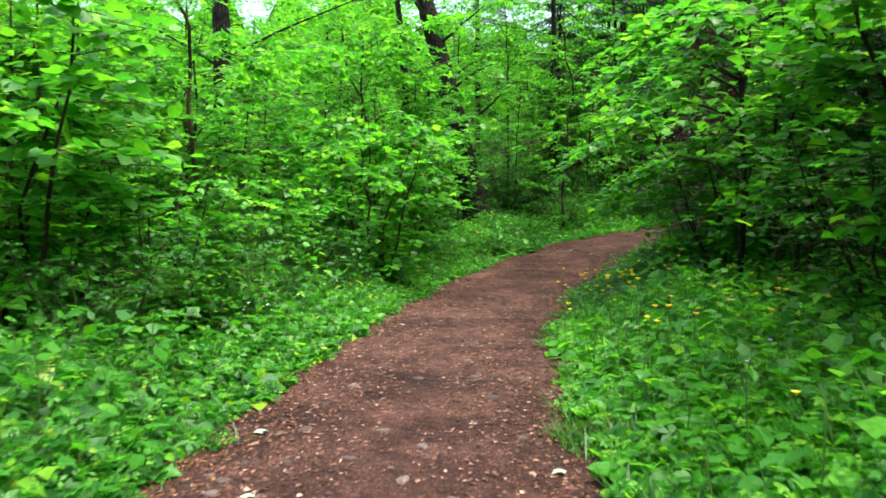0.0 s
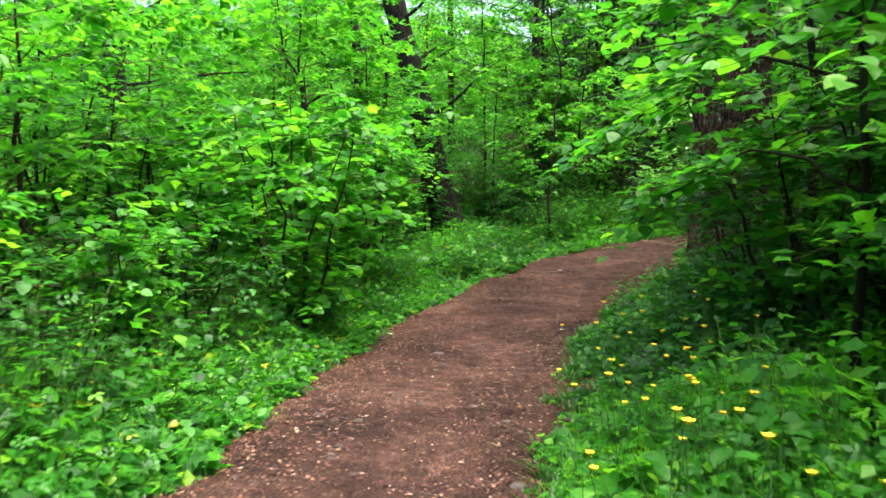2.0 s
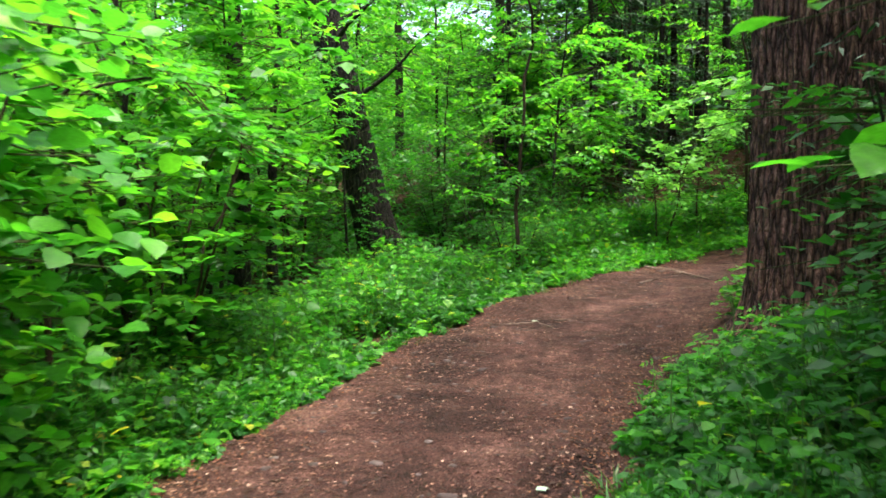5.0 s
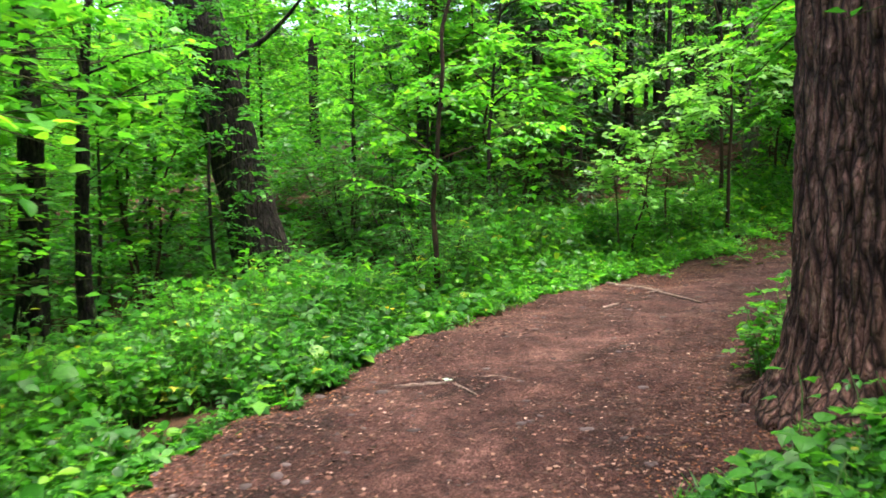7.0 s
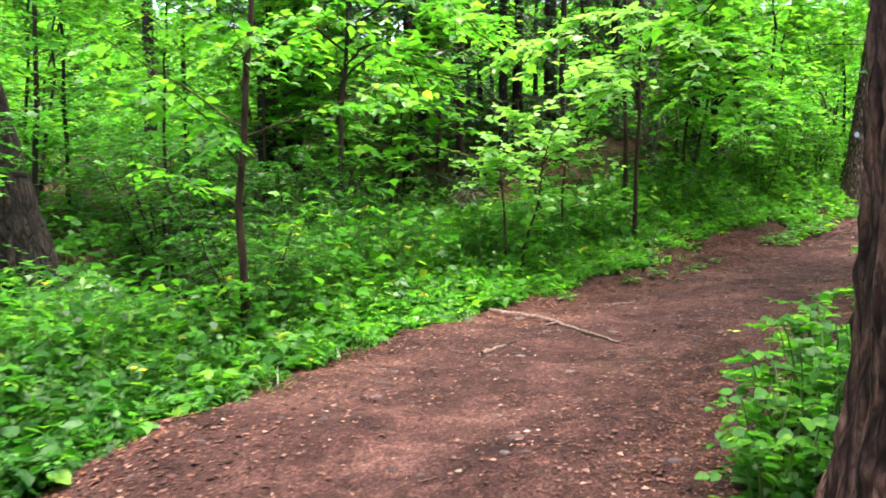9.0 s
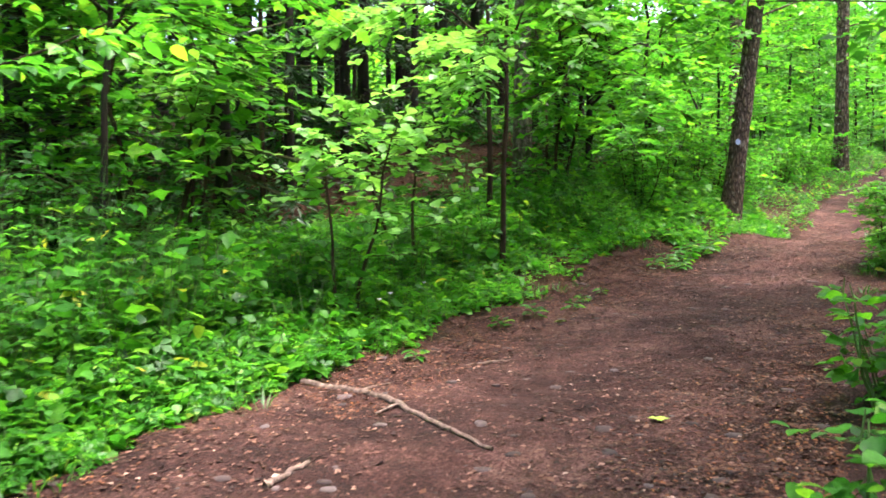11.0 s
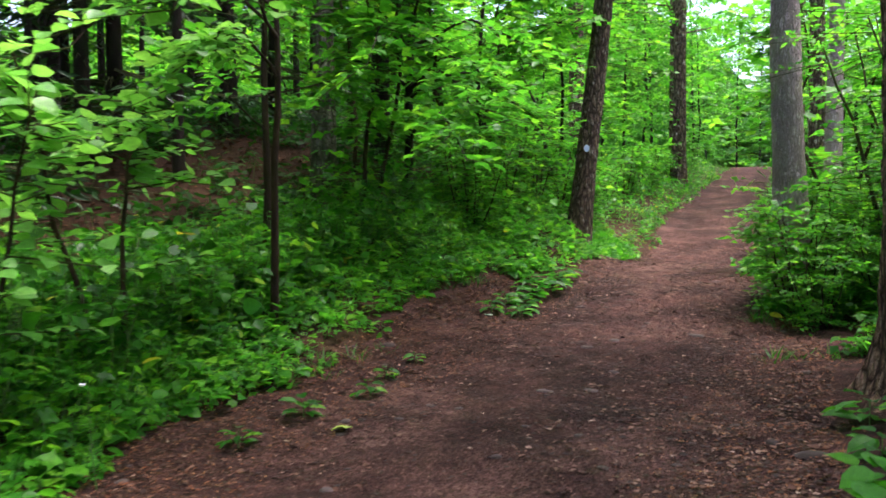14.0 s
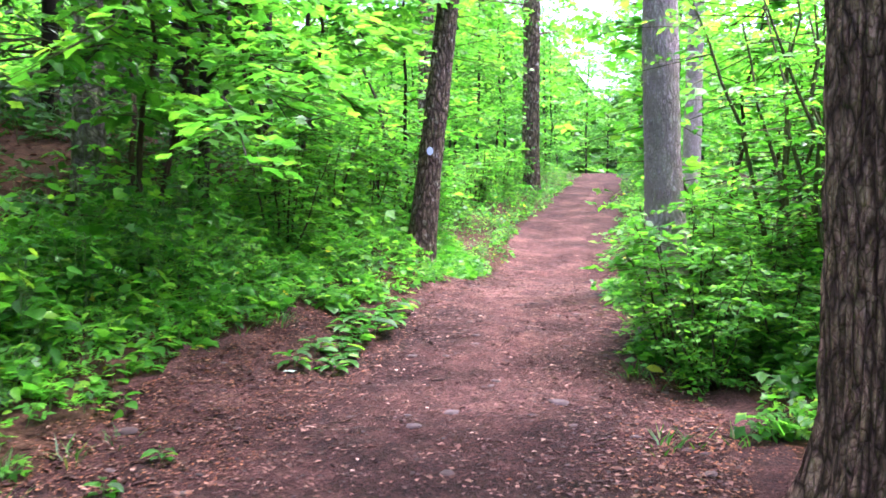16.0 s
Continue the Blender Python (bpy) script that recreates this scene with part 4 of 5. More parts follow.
plant_out(bough, [(2.9, 3.9, 120, 1.0)])


def bough_tree(name, label, seed, x, y, h, radius, tips, twigs, per, size, shape, leaf, bark, ln=0.42):
    """A thin tree whose long limbs arch out and hang down at given tips, each set with level leafy twigs."""
    rg = np.random.RandomState(seed)
    base = np.array([x, y, ground_at(x, y)])
    ob = thing(name, pose(*base), label, "tree", "trees")
    stem = bent(rg, (0, 0, -0.2), (0.1, 0.05, h), 0.03, 12)
    b = Build()
    tube(b, stem, np.linspace(radius, radius * 0.3, 12), 9)
    part("trunk", b, [bark], ob, smooth=True)
    for tip in tips:
        end = np.array(tip) - base
        z0 = min(h * 0.92, end[2] + rg.uniform(0.1, 0.5))
        foot = np.array([np.interp(z0, stem[:, 2], stem[:, k]) for k in range(3)])
        u = np.linspace(0, 1, 9)[:, None]
        line = foot + (end - foot) * u + np.array([0, 0, 0.45]) * np.sin(np.pi * u) * (0.6 + 0.25 * u)
        line[1:-1] += rg.normal(0, 0.015, (7, 3))
        b = Build()
        tube(b, line, np.linspace(radius * 0.4, 0.003, 9), 5)
        limb = part("limb", b, [bark], ob, smooth=True)
        w = rg.uniform(0.35, 1.0, twigs) ** 0.8
        q = w * 8
        i = np.minimum(q.astype(int), 7)
        p = line[i] + (line[i + 1] - line[i]) * (q - i)[:, None]
        az = np.arctan2(end[1] - foot[1], end[0] - foot[0]) + rg.uniform(-1.2, 1.2, twigs)
        way = np.stack([np.cos(az), np.sin(az), rg.uniform(-0.35, 0.2, twigs)], 1)
        b = Build()
        sprays(b, p, way, ln * rg.uniform(0.5, 1.2, twigs), per, size, rg, shape, 1, 0, 0.3, flat=0.22)
        part("foliage", b, [TWIG, leaf], limb, smooth=True)
    return ob


bough_tree("hazel_tree", "slender hazel with pale shining leaves on arching limbs", 701, 7.0, 21.0, 3.4, 0.03,
           [(5.6, 19.75, 1.95), (5.9, 19.4, 2.05), (6.7, 19.15, 2.3), (5.85, 20.9, 2.6), (6.35, 20.6, 2.0), (6.2, 19.7, 2.6), (5.2, 20.2, 2.4)], 18, 8, 0.11, ROUND, LEAF_PALE, BARK_BROWN)
bough_tree("maple_tree", "maple with long limbs of lobed leaves hanging over the side track", 702, 9.15, 22.8, 4.2, 0.05,
           [(8.1, 20.45, 1.65), (8.7, 21.0, 1.95), (9.1, 21.35, 2.25), (7.8, 21.2, 2.35), (8.0, 22.3, 2.2), (10.1, 22.0, 2.1), (9.7, 21.5, 2.6), (7.3, 21.6, 2.8), (8.4, 21.3, 2.9)], 16, 8, 0.13, MAPLE, LEAF_BRIGHT, BARK_DARK, 0.5)
bough_tree("maple_tree", "young maple spreading lobed leaves over the verge", 703, 3.6, 20.7, 3.8, 0.035,
           [(2.6, 19.4, 2.2), (3.5, 19.25, 2.5), (4.5, 19.3, 2.55), (4.1, 19.15, 1.95), (4.25, 20.0, 1.95), (3.2, 21.3, 2.9), (5.0, 20.4, 2.7), (4.9, 19.6, 3.0), (3.9, 19.5, 3.2)], 16, 8, 0.125, MAPLE, LEAF_BRIGHT, BARK_DARK, 0.5)
bough_tree("hazel_tree", "hazel leaning over the bank with large bright hanging leaves", 704, 2.75, 7.5, 3.2, 0.035,
           [(1.3, 7.35, 1.95), (1.4, 7.8, 1.5), (1.75, 8.1, 1.05), (1.35, 6.3, 1.75), (1.55, 6.85, 1.65), (1.7, 8.6, 2.3), (1.7, 5.6, 2.15), (1.9, 7.2, 2.4), (1.5, 5.0, 2.05), (1.65, 5.5, 1.75), (1.35, 5.9, 2.15)], 18, 8, 0.1, ROUND, LEAF_BRIGHT, BARK_DARK)
bough_tree("hazel_tree", "hazel holding sunlit round leaves out over the verge", 706, -1.1, 12.7, 3.0, 0.03,
           [(0.25, 12.4, 1.4), (0.05, 12.6, 1.55), (0.1, 12.1, 1.6), (-0.3, 12.9, 1.75), (-0.4, 11.9, 1.8), (-0.7, 14.1, 1.9)], 12, 8, 0.1, ROUND, LEAF_BRIGHT, BARK_BROWN)
bough_tree("maple_tree", "young maple hanging lobed leaves over the path's inner edge", 705, 6.3, 16.0, 3.6, 0.035,
           [(5.3, 17.0, 2.15), (5.0, 16.6, 2.35), (5.7, 17.1, 2.5)], 14, 8, 0.12, MAPLE, LEAF_BRIGHT, BARK_DARK)

# leafy pole trees that fill the wood with bright foliage
leafy = tree("lime_tree", "slender tree densely clothed in bright green leaves", 28, 8.5, 0.06, 0.8, 2.0, 44, 9, 10, 0.175, QUAD, LEAF_BRIGHT, BARK_DARK, (0.02, 0.0), 0.05, 8, big_limbs=4)
leafy_b = tree("elm_tree", "slender tree with loose green foliage to the ground", 29, 7.0, 0.05, 0.6, 1.9, 40, 9, 10, 0.17, QUAD, LEAF_MID, BARK_DARK, (-0.02, 0.01), 0.06, 8, big_limbs=4)
spots = scatter(65, 27, (-11.0, 3.0, 3.0, 27.0), 3.0, 1.9, lambda x, y: x < -3.0 or (y > 16.5 and x < 2.4))
spots += scatter(66, 18, (12.0, 13.0, 38.0, 46.0), 3.2, 2.2, lambda x, y: x > 12.8 and airy(x, y))
spots += [(-0.6, 18.7, 90, 1.0), (1.9, 21.6, 30, 1.0), (-2.5, 11.7, 0, 1.2), (2.9, 21.4, 40, 1.05), (-3.3, 7.4, 10, 1.1), (-4.4, 4.6, 70, 1.1)]
spots += [(23.5, 34.0, 0, 1.3), (27.0, 36.3, 60, 1.5), (30.5, 38.5, 120, 1.6), (34, 41, 180, 1.8), (27.5, 28.2, 240, 1.2), (31.5, 31.0, 300, 1.4), (35.5, 33.5, 20, 1.7), (40, 37, 90, 1.8), (38, 41.6, 100, 1.5), (40, 44, 150, 2.2), (46, 48, 200, 2.4), (51, 48.5, 250, 2.2), (55, 49.5, 300, 2.2), (54, 45.5, 300, 2.4), (48, 42.5, 30, 2.2), (60, 52, 80, 2.4), (62, 48, 10, 2.6), (58, 56, 10, 2.6), (19.8, 31.2, 75, 0.9), (23.8, 26.6, 10, 0.9)]
spots += scatter(67, 9, (4.5, -3.0, 11.0, 12.0), 2.6, 2.0)
leafy.matrix_basis = at(-5.2, 9.4, 0, 0.65)
leafy_b.matrix_basis = at(-4.0, 18.0, 0, 0.7)
for i, s in enumerate(spots):
    low = 0.62 if -6.5 < s[0] < 4 and s[1] < 24 else 1.0
    copy_thing((leafy, leafy, leafy_b)[i % 3], at(s[0], s[1], s[2], s[3] * low))
for x, y, turn, size in [(-2.6, 20.4, 0, 1.0), (0.3, 23.4, 60, 1.05), (-5.2, 16.5, 120, 1.1), (2.0, 25.0, 200, 1.1), (-3.4, 23.5, 20, 1.2), (4.0, 24.6, 80, 1.0), (3.0, 23.8, 10, 0.9), (5.2, 26.2, 150, 1.2)]:
    copy_thing(leafy, at(x, y, turn, size))

# the pale young sapling that stands out against the wood
pale_sap = shrub("lime_sapling", "single young sapling with pale bright leaves in tiers", "sapling", 55, 1.65, 0.6, 2, 46, 9, 0.1, ROUND, LEAF_PALE, BARK_BROWN, 0.35, 0.15, 0.8)
plant_out(pale_sap, [(5.15, 19.95, 0, 1.0), (6.0, 20.75, 200, 1.15), (4.3, 22.0, 80, 1.4)])

# small leafy clumps on the verges
clump = shrub("seedling_clump", "knee-high clump of fresh green seedlings on the verge", "sapling", 58, 0.72, 0.36, 6, 46, 7, 0.085, ROUND, LEAF_BRIGHT, STEM, 0.2, 0.3, 0.6, "seedling clumps")
plant_out(clump, [(4.78, 15.25, 0, 0.75), (4.5, 15.0, 40, 0.95), (4.2, 14.8, 150, 0.85), (3.55, 13.2, 60, 0.5), (3.85, 13.05, 110, 0.75), (5.1, 15.6, 200, 1.0), (5.55, 15.45, 20, 0.9), (6.1, 15.5, 80, 1.1), (7.1, 16.25, 300, 0.8), (6.7, 16.85, 40, 0.75), (0.55, 15.2, 10, 0.9), (8.3, 17.6, 90, 0.4), (1.0, 16.2, 70, 0.8), (-0.5, 12.6, 120, 0.9), (-0.9, 9.9, 30, 0.8), (-1.2, 7.7, 220, 0.8),
                  (3.3, 18.9, 40, 0.9), (4.4, 19.75, 160, 1.0), (5.9, 20.5, 80, 0.95), (4.9, 20.2, 20, 1.2), (5.4, 20.6, 140, 1.1), (6.5, 21.0, 60, 1.0), (3.7, 19.4, 110, 1.0), (4.1, 20.3, 250, 1.3), (7.0, 21.4, 180, 1.0), (2.6, 17.9, 70, 1.0), (1.7, 17.1, 0, 1.0), (-0.2, 14.6, 40, 1.0), (-0.7, 13.4, 170, 1.0), (-1.5, 9.0, 90, 1.0), (-1.6, 6.6, 10, 1.0), (-1.9, 5.2, 130, 1.0), (7.9, 21.9, 20, 0.9), (2.7, 10.9, 10, 0.8), (2.2, 9.3, 180, 0.9), (3.1, 12.2, 90, 0.8)])


broad = shrub("seedling_clump", "waist-high clump of large soft fresh leaves at the path's inner edge", "sapling", 60, 0.85, 0.34, 5, 24, 6, 0.115, ROUND, LEAF_BRIGHT, STEM, 0.25, 0.3, 0.6, "seedling clumps")
plant_out(broad, [(6.55, 16.75, 0, 0.75), (6.75, 16.6, 150, 0.75), (3.5, 12.5, 200, 0.8)])

# thin-stemmed bush between the larch and the climbing path
lacy = shrub("honeysuckle_bush", "tall loose bush with thin stems and small pale leaves", "shrub", 59, 2.5, 0.8, 8, 190, 11, 0.07, OVATE, LEAF_BRIGHT, TWIG, 0.08, 0.3, 0.6)
plant_out(lacy, [(10.75, 18.65, 0, 1.0), (11.3, 19.2, 90, 0.95), (11.6, 18.4, 140, 1.1), (12.3, 19.0, 200, 1.05)])


# ---------------------------------------------------------------- undergrowth
def herbs(b, seed, count, box, near, far, size, hscale, shapes, density=None):
    """Leafy herbs on the soil from near to far metres beside the paths."""
    rng = np.random.RandomState(seed)
    x, y = rng.uniform(box[0], box[2], count * 6), rng.uniform(box[1], box[3], count * 6)
    o = bare(x, y)
    ok = (o > near + 0.16 * rng.rand(len(x)) ** 2) & (o < far) & (vnoise(x, y, 1.4) * 0.6 + vnoise(x + 9, y, 0.5) * 0.6 > 0.44 + 0.3 * rng.rand(len(x)) - 0.25)
    if density:
        ok &= density(x, y)
    x, y, o = x[ok][:count], y[ok][:count], o[ok][:count]
    z = terrain(x, y)
    n, per = len(x), 8
    h = hscale * (0.28 + 0.72 * blend(0.0, 0.9, o)) * rng.uniform(0.5, 1.3, n) * (0.35 + 1.3 * vnoise(x, y, 0.9))
    u = (np.arange(per) + rng.rand(n, per)) / per
    az = rng.uniform(0, 2 * np.pi, (n, 1)) + np.arange(per) * 2.4 + rng.normal(0, 0.4, (n, per))
    lean = rng.normal(0, 0.25, (n, 2))
    out = np.stack([np.cos(az), np.sin(az), 0 * az], -1)
    spread = (0.25 + 0.75 * (1 - u)) * h[:, None] * 0.45
    px = x[:, None] + lean[:, :1] * h[:, None] * u
    py = y[:, None] + lean[:, 1:] * h[:, None] * u
    p = np.stack([px, py, z[:, None] + h[:, None] * (0.15 + 0.85 * u)], -1) + out * spread[..., None] * rng.uniform(0.5, 1.2, (n, per, 1))
    ax = out + rng.normal(0, 0.25, (n, per, 3))
    ax[..., 2] += rng.uniform(-0.55, 0.35, (n, per))
    nor = np.array([0, 0, 1.0]) + rng.normal(0, 0.35, (n, per, 3)) + 0.25 * out
    sz = size * rng.uniform(0.55, 1.3, (n, per)) * rng.uniform(0.7, 1.35, (n, 1))
    kind = rng.randint(0, len(shapes), n)
    for i, sh in enumerate(shapes):
        w = kind == i
        if w.any():
            leaves(b, p[w].reshape(-1, 3), ax[w].reshape(-1, 3), nor[w].reshape(-1, 3), sz[w].ravel(), sh, 0)
    top = np.stack([x + lean[:, 0] * h, y + lean[:, 1] * h, z + h], 1)
    base = np.stack([x, y, z - 0.02], 1)
    w = 0.003 * np.array([1.0, 0, 0])
    v = np.stack([base - w, base + w, top + w * 0.5, top - w * 0.5], 1).reshape(-1, 3)
    b.add(v, np.arange(4 * n).reshape(-1, 4), 1)


def shady(x, y):
    """The bare brown floor of the conifer wood on the slope."""
    return (x > 3.0) & (x < 12.5) & (y > 22.4 + 0.0 * x) & (bare(x, y) > 1.7)


def off_walk(x, y):
    """Clear of the strip where one walks at the path's inner edge."""
    out = np.ones(len(x), bool)
    for px, py in ((3.7, 14.8), (4.4, 15.7), (4.95, 16.2), (5.5, 16.7), (6.1, 17.2), (6.8, 17.6)):
        out &= np.hypot(x - px, y - py) > 0.55
    return out & ~shady(x, y)


def stuff(name, b, mats, label, category):
    return tagged(new(name, b.mesh(name, mats, True)), label, category, kind="stuff")


WIDE = (QUAD[0] * np.array([1.5, 1, 1]), QUAD[1])
MIXED = [QUAD, TRIFOIL, WIDE]
NEAR = [OVATE, MAPLE, TRIFOIL, PINNATE, ROUND, PINNATE]

beds = [("start of the left verge", (-5.5, -1.0, 0.2, 10.0), 6000, 71), ("left verge at the bend", (-4.0, 10.0, 5.0, 19.5), 6800, 72), ("left verge at the fork", (3.0, 17.5, 14.0, 26.0), 7200, 73),
        ("right bank at the start", (0.2, -1.0, 5.0, 8.0), 5600, 74), ("right bank at the bend", (1.0, 8.0, 6.5, 17.0), 3600, 75), ("right verge at the fork", (5.5, 15.0, 15.0, 22.5), 3200, 76),
        ("verges of the climbing path", (11.5, 20.5, 30.0, 38.0), 4600, 77)]
for where, box, count, seed in beds:
    b = Build()
    fine = 0.8 if seed in (76, 77) else 1.0
    herbs(b, seed, int(count * 0.56), box, 0.02, 1.1, 0.072 * fine, 0.29, NEAR, off_walk)
    herbs(b, seed + 100, int(count * 0.46), box, 0.8, 2.9, 0.088 * fine, 0.4, MIXED, off_walk)
    # Darker leaf stands in for shade at the bend, brighter leaf for lit beds.
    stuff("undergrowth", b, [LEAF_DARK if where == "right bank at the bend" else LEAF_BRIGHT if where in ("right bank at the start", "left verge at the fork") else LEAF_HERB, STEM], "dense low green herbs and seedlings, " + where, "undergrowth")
b = Build()
herbs(b, 86, 1000, (2.6, 18.0, 8.6, 22.3), 0.55, 2.0, 0.085, 0.66, NEAR, lambda x, y: ~shady(x, y))
herbs(b, 87, 650, (-3.2, 5.0, 1.5, 17.0), 0.6, 1.8, 0.085, 0.6, NEAR, lambda x, y: across(x, y)[0] > 0)
stuff("undergrowth", b, [LEAF_HERB, STEM], "tall leafy green herbs standing above the verge", "undergrowth")
b = Build()
herbs(b, 78, 5500, (-12, 0, 16, 34), 2.4, 9.0, 0.12, 0.5, [QUAD, WIDE], lambda x, y: ~shady(x, y))
stuff("undergrowth", b, [LEAF_MID, STEM], "taller shaded green undergrowth deeper in the wood", "undergrowth")
b = Build()
herbs(b, 88, 1500, (3.0, 22.0, 12.5, 29.0), 1.6, 7.0, 0.085, 0.3, MIXED, shady)
stuff("undergrowth", b, [LEAF_DARK, STEM], "thin dark green plants on the brown floor under the conifers", "undergrowth")

b = Build()
herbs(b, 85, 6000, (-18, -8, 32, 42), 4.5, 30.0, 0.18, 0.55, [QUAD, WIDE], lambda x, y: ~shady(x, y))
stuff("undergrowth", b, [LEAF_MID, STEM], "coarse green plants covering the floor of the wood", "undergrowth")

# larger soft leaves on the right bank near the start
def broad_herb(seed, h, size, shape):
    """One soft herb: a stem and its single leaves."""
    rg = np.random.RandomState(seed)
    ob = thing("broad_herb", Matrix.Identity(4), "soft broad-leaved green herb crowding the path's edge", "herb", "broad-leaved herbs")
    b = Build()
    tube(b, bent(rg, (0, 0, -0.03), (rg.normal(0, 0.05), rg.normal(0, 0.05), h), 0.008, 6), np.linspace(0.005, 0.002, 6), 5)
    part("stem", b, [STEM], ob)
    for i in range(9):
        u = (i + 0.5) / 9
        a = i * 2.4 + rg.normal(0, 0.3)
        out = np.array([np.cos(a), np.sin(a), 0])
        b = Build()
        leaves(b, out * 0.3 * h * (1 - 0.6 * u) + (0, 0, h * (0.25 + 0.75 * u)), out + (0, 0, rg.uniform(-0.5, 0.3)), np.array([0, 0, 1.0]) + rg.normal(0, 0.25, 3), [size * rg.uniform(0.7, 1.3) * (1.1 - 0.4 * u)], shape)
        part("leaf", b, [LEAF_HERB], ob)
    return ob


kinds = [broad_herb(600 + i, h, s, sh) for i, (h, s, sh) in enumerate([(0.38, 0.085, OVATE), (0.44, 0.1, MAPLE), (0.3, 0.075, ROUND), (0.4, 0.12, PINNATE)])]
herb_spots = scatter(79, 90, (0.9, 1.0, 3.0, 8.5), 0.18, 0.17) + scatter(80, 90, (-2.9, 2.6, -0.6, 10.5), 0.12, 0.2) + scatter(81, 34, (2.2, 10.5, 4.4, 15.5), 0.06, 0.18) + scatter(82, 20, (6.6, 15.6, 8.3, 16.9), 0.1, 0.2, lambda x, y: y < 0.5 * x + 12.9)
for i, s in enumerate(herb_spots):
    k_ = kinds[i % 4]
    if i < 4:
        k_.matrix_basis = at(s[0], s[1], s[2], s[3])
    else:
        copy_thing(k_, at(s[0], s[1], s[2], s[3]))


def grass(b, seed, count, box, near, far, length):
    rng = np.random.RandomState(seed)
    x, y = rng.uniform(box[0], box[2], count * 8), rng.uniform(box[1], box[3], count * 8)
    o = bare(x, y)
    ok = (o > near) & (o < far) & (vnoise(x, y, 2.2) > 0.5)
    x, y = x[ok][:count], y[ok][:count]
    n, per = len(x), 5
    z = terrain(x, y)
    az = rng.uniform(0, 2 * np.pi, (n, per))
    p = np.stack([x[:, None] + 0.03 * np.cos(az), y[:, None] + 0.03 * np.sin(az), np.repeat(z[:, None] - 0.01, per, 1)], -1)
    ax = np.stack([np.cos(az), np.sin(az), rng.uniform(0.6, 2.0, (n, per))], -1)
    nor = np.stack([-np.cos(az), -np.sin(az), 0.5 + 0 * az], -1)
    leaves(b, p.reshape(-1, 3), ax.reshape(-1, 3), nor.reshape(-1, 3), length * rng.uniform(0.4, 1.2, n * per),
           (SLIM[0] * np.array([0.28, 1, 2.0]), SLIM[1]), 0)


b = Build()
grass(b, 82, 1000, (0.3, 2.0, 3.0, 12.0), -0.02, 0.5, 0.16)
grass(b, 83, 1000, (-1.6, 2.0, 5.0, 19.0), -0.04, 0.35, 0.13)
grass(b, 84, 900, (5.0, 18.0, 14.0, 25.0), -0.04, 0.5, 0.13)
stuff("grass", b, [GRASS], "thin tufts of grass along the path's edges", "grass")

# ---------------------------------------------------------------- litter and stones on the path
rng = np.random.RandomState(90)


def on_path(count, lo, hi, edge):
    """Places on the trodden ways; edge: how strongly they gather at the sides."""
    x, y = [], []
    seg = np.concatenate([[0], np.cumsum(np.hypot(*np.diff(MAIN[:, :2], axis=0).T))])
    s = rng.uniform(lo, hi, count)
    v = np.sign(rng.uniform(-1, 1, count)) * rng.rand(count) ** edge
    c = np.stack([np.interp(s, seg, MAIN[:, i]) for i in (0, 1, 3)], 1)
    t = np.stack([np.interp(s, seg, MAIN_T[:, i]) for i in (0, 1)], 1)
    w = (c[:, 2] + 0.3) * v
    return c[:, 0] - t[:, 1] * w, c[:, 1] + t[:, 0] * w


def path_height(x, y):
    f = lambda sc: vnoise(x, y, sc) - 0.5
    out = bare(x, y)
    top = terrain(x, y) + 0.06 * f(1.1) + 0.03 * f(4) + 0.014 * f(11) + 0.009 * f(24) + 0.012 - 0.16 * blend(-0.1, 0.42, out) ** 2
    soil = terrain(x, y) - 0.06 * blend(0.12, -0.1, out)
    return np.maximum(top, soil)


def flakes(b, x, y, lo, hi, shape):
    n = len(x)
    a = rng.uniform(0, 2 * np.pi, n)
    ax = np.stack([np.cos(a), np.sin(a), rng.normal(0, 0.08, n)], 1)
    nor = np.array([0, 0, 1.0]) + rng.normal(0, 0.15, (n, 3))
    leaves(b, np.stack([x, y, path_height(x, y) + 0.004], 1), ax, nor, rng.uniform(lo, hi, n) , shape, 0)


b = Build()
CURLED = (QUAD[0] * np.array([1.3, 1, 1.2]), QUAD[1])
x, y = on_path(60000, 13, 46, 0.65)
flakes(b, x, y, 0.01, 0.032, CURLED)
x, y = on_path(26000, 13, 46, 0.25)
flakes(b, x, y, 0.008, 0.026, CURLED)
x, y = on_path(8000, 13, 40, 0.6)
flakes(b, x, y, 0.022, 0.042, CURLED)
x, y = on_path(9000, 13, 46, 0.7)
flakes(b, x, y, 0.02, 0.07, (SLIM[0] * np.array([0.5, 1, 1]), SLIM[1]))
x, y = rng.uniform(7.0, 11.0, 5000), rng.uniform(19.5, 24.0, 5000)
ok = bare(x, y) < 0.15
flakes(b, x[ok], y[ok], 0.008, 0.026, CURLED)
b2_ = Build()
x, y = on_path(30000, 13, 46, 0.16)
flakes(b2_, x, y, 0.008, 0.028, CURLED)
x, y = rng.uniform(2.0, 9.6, 60000), rng.uniform(11.0, 19.0, 60000)
o = bare(x, y)
ok = (across(x, y)[0] < 0) & (o > -0.55) & (o < 0.35) & (rng.rand(len(x)) < 0.9 - 1.2 * np.maximum(0, -o - 0.05))
flakes(b2_, x[ok], y[ok], 0.008, 0.02, CURLED)
x, y = rng.uniform(4.5, 10.0, 40000), rng.uniform(18.0, 23.0, 40000)
o = bare(x, y)
ok = (across(x, y)[0] > 0.5) & (o > -0.7) & (o < 0.3)
flakes(b2_, x[ok], y[ok], 0.008, 0.02, CURLED)
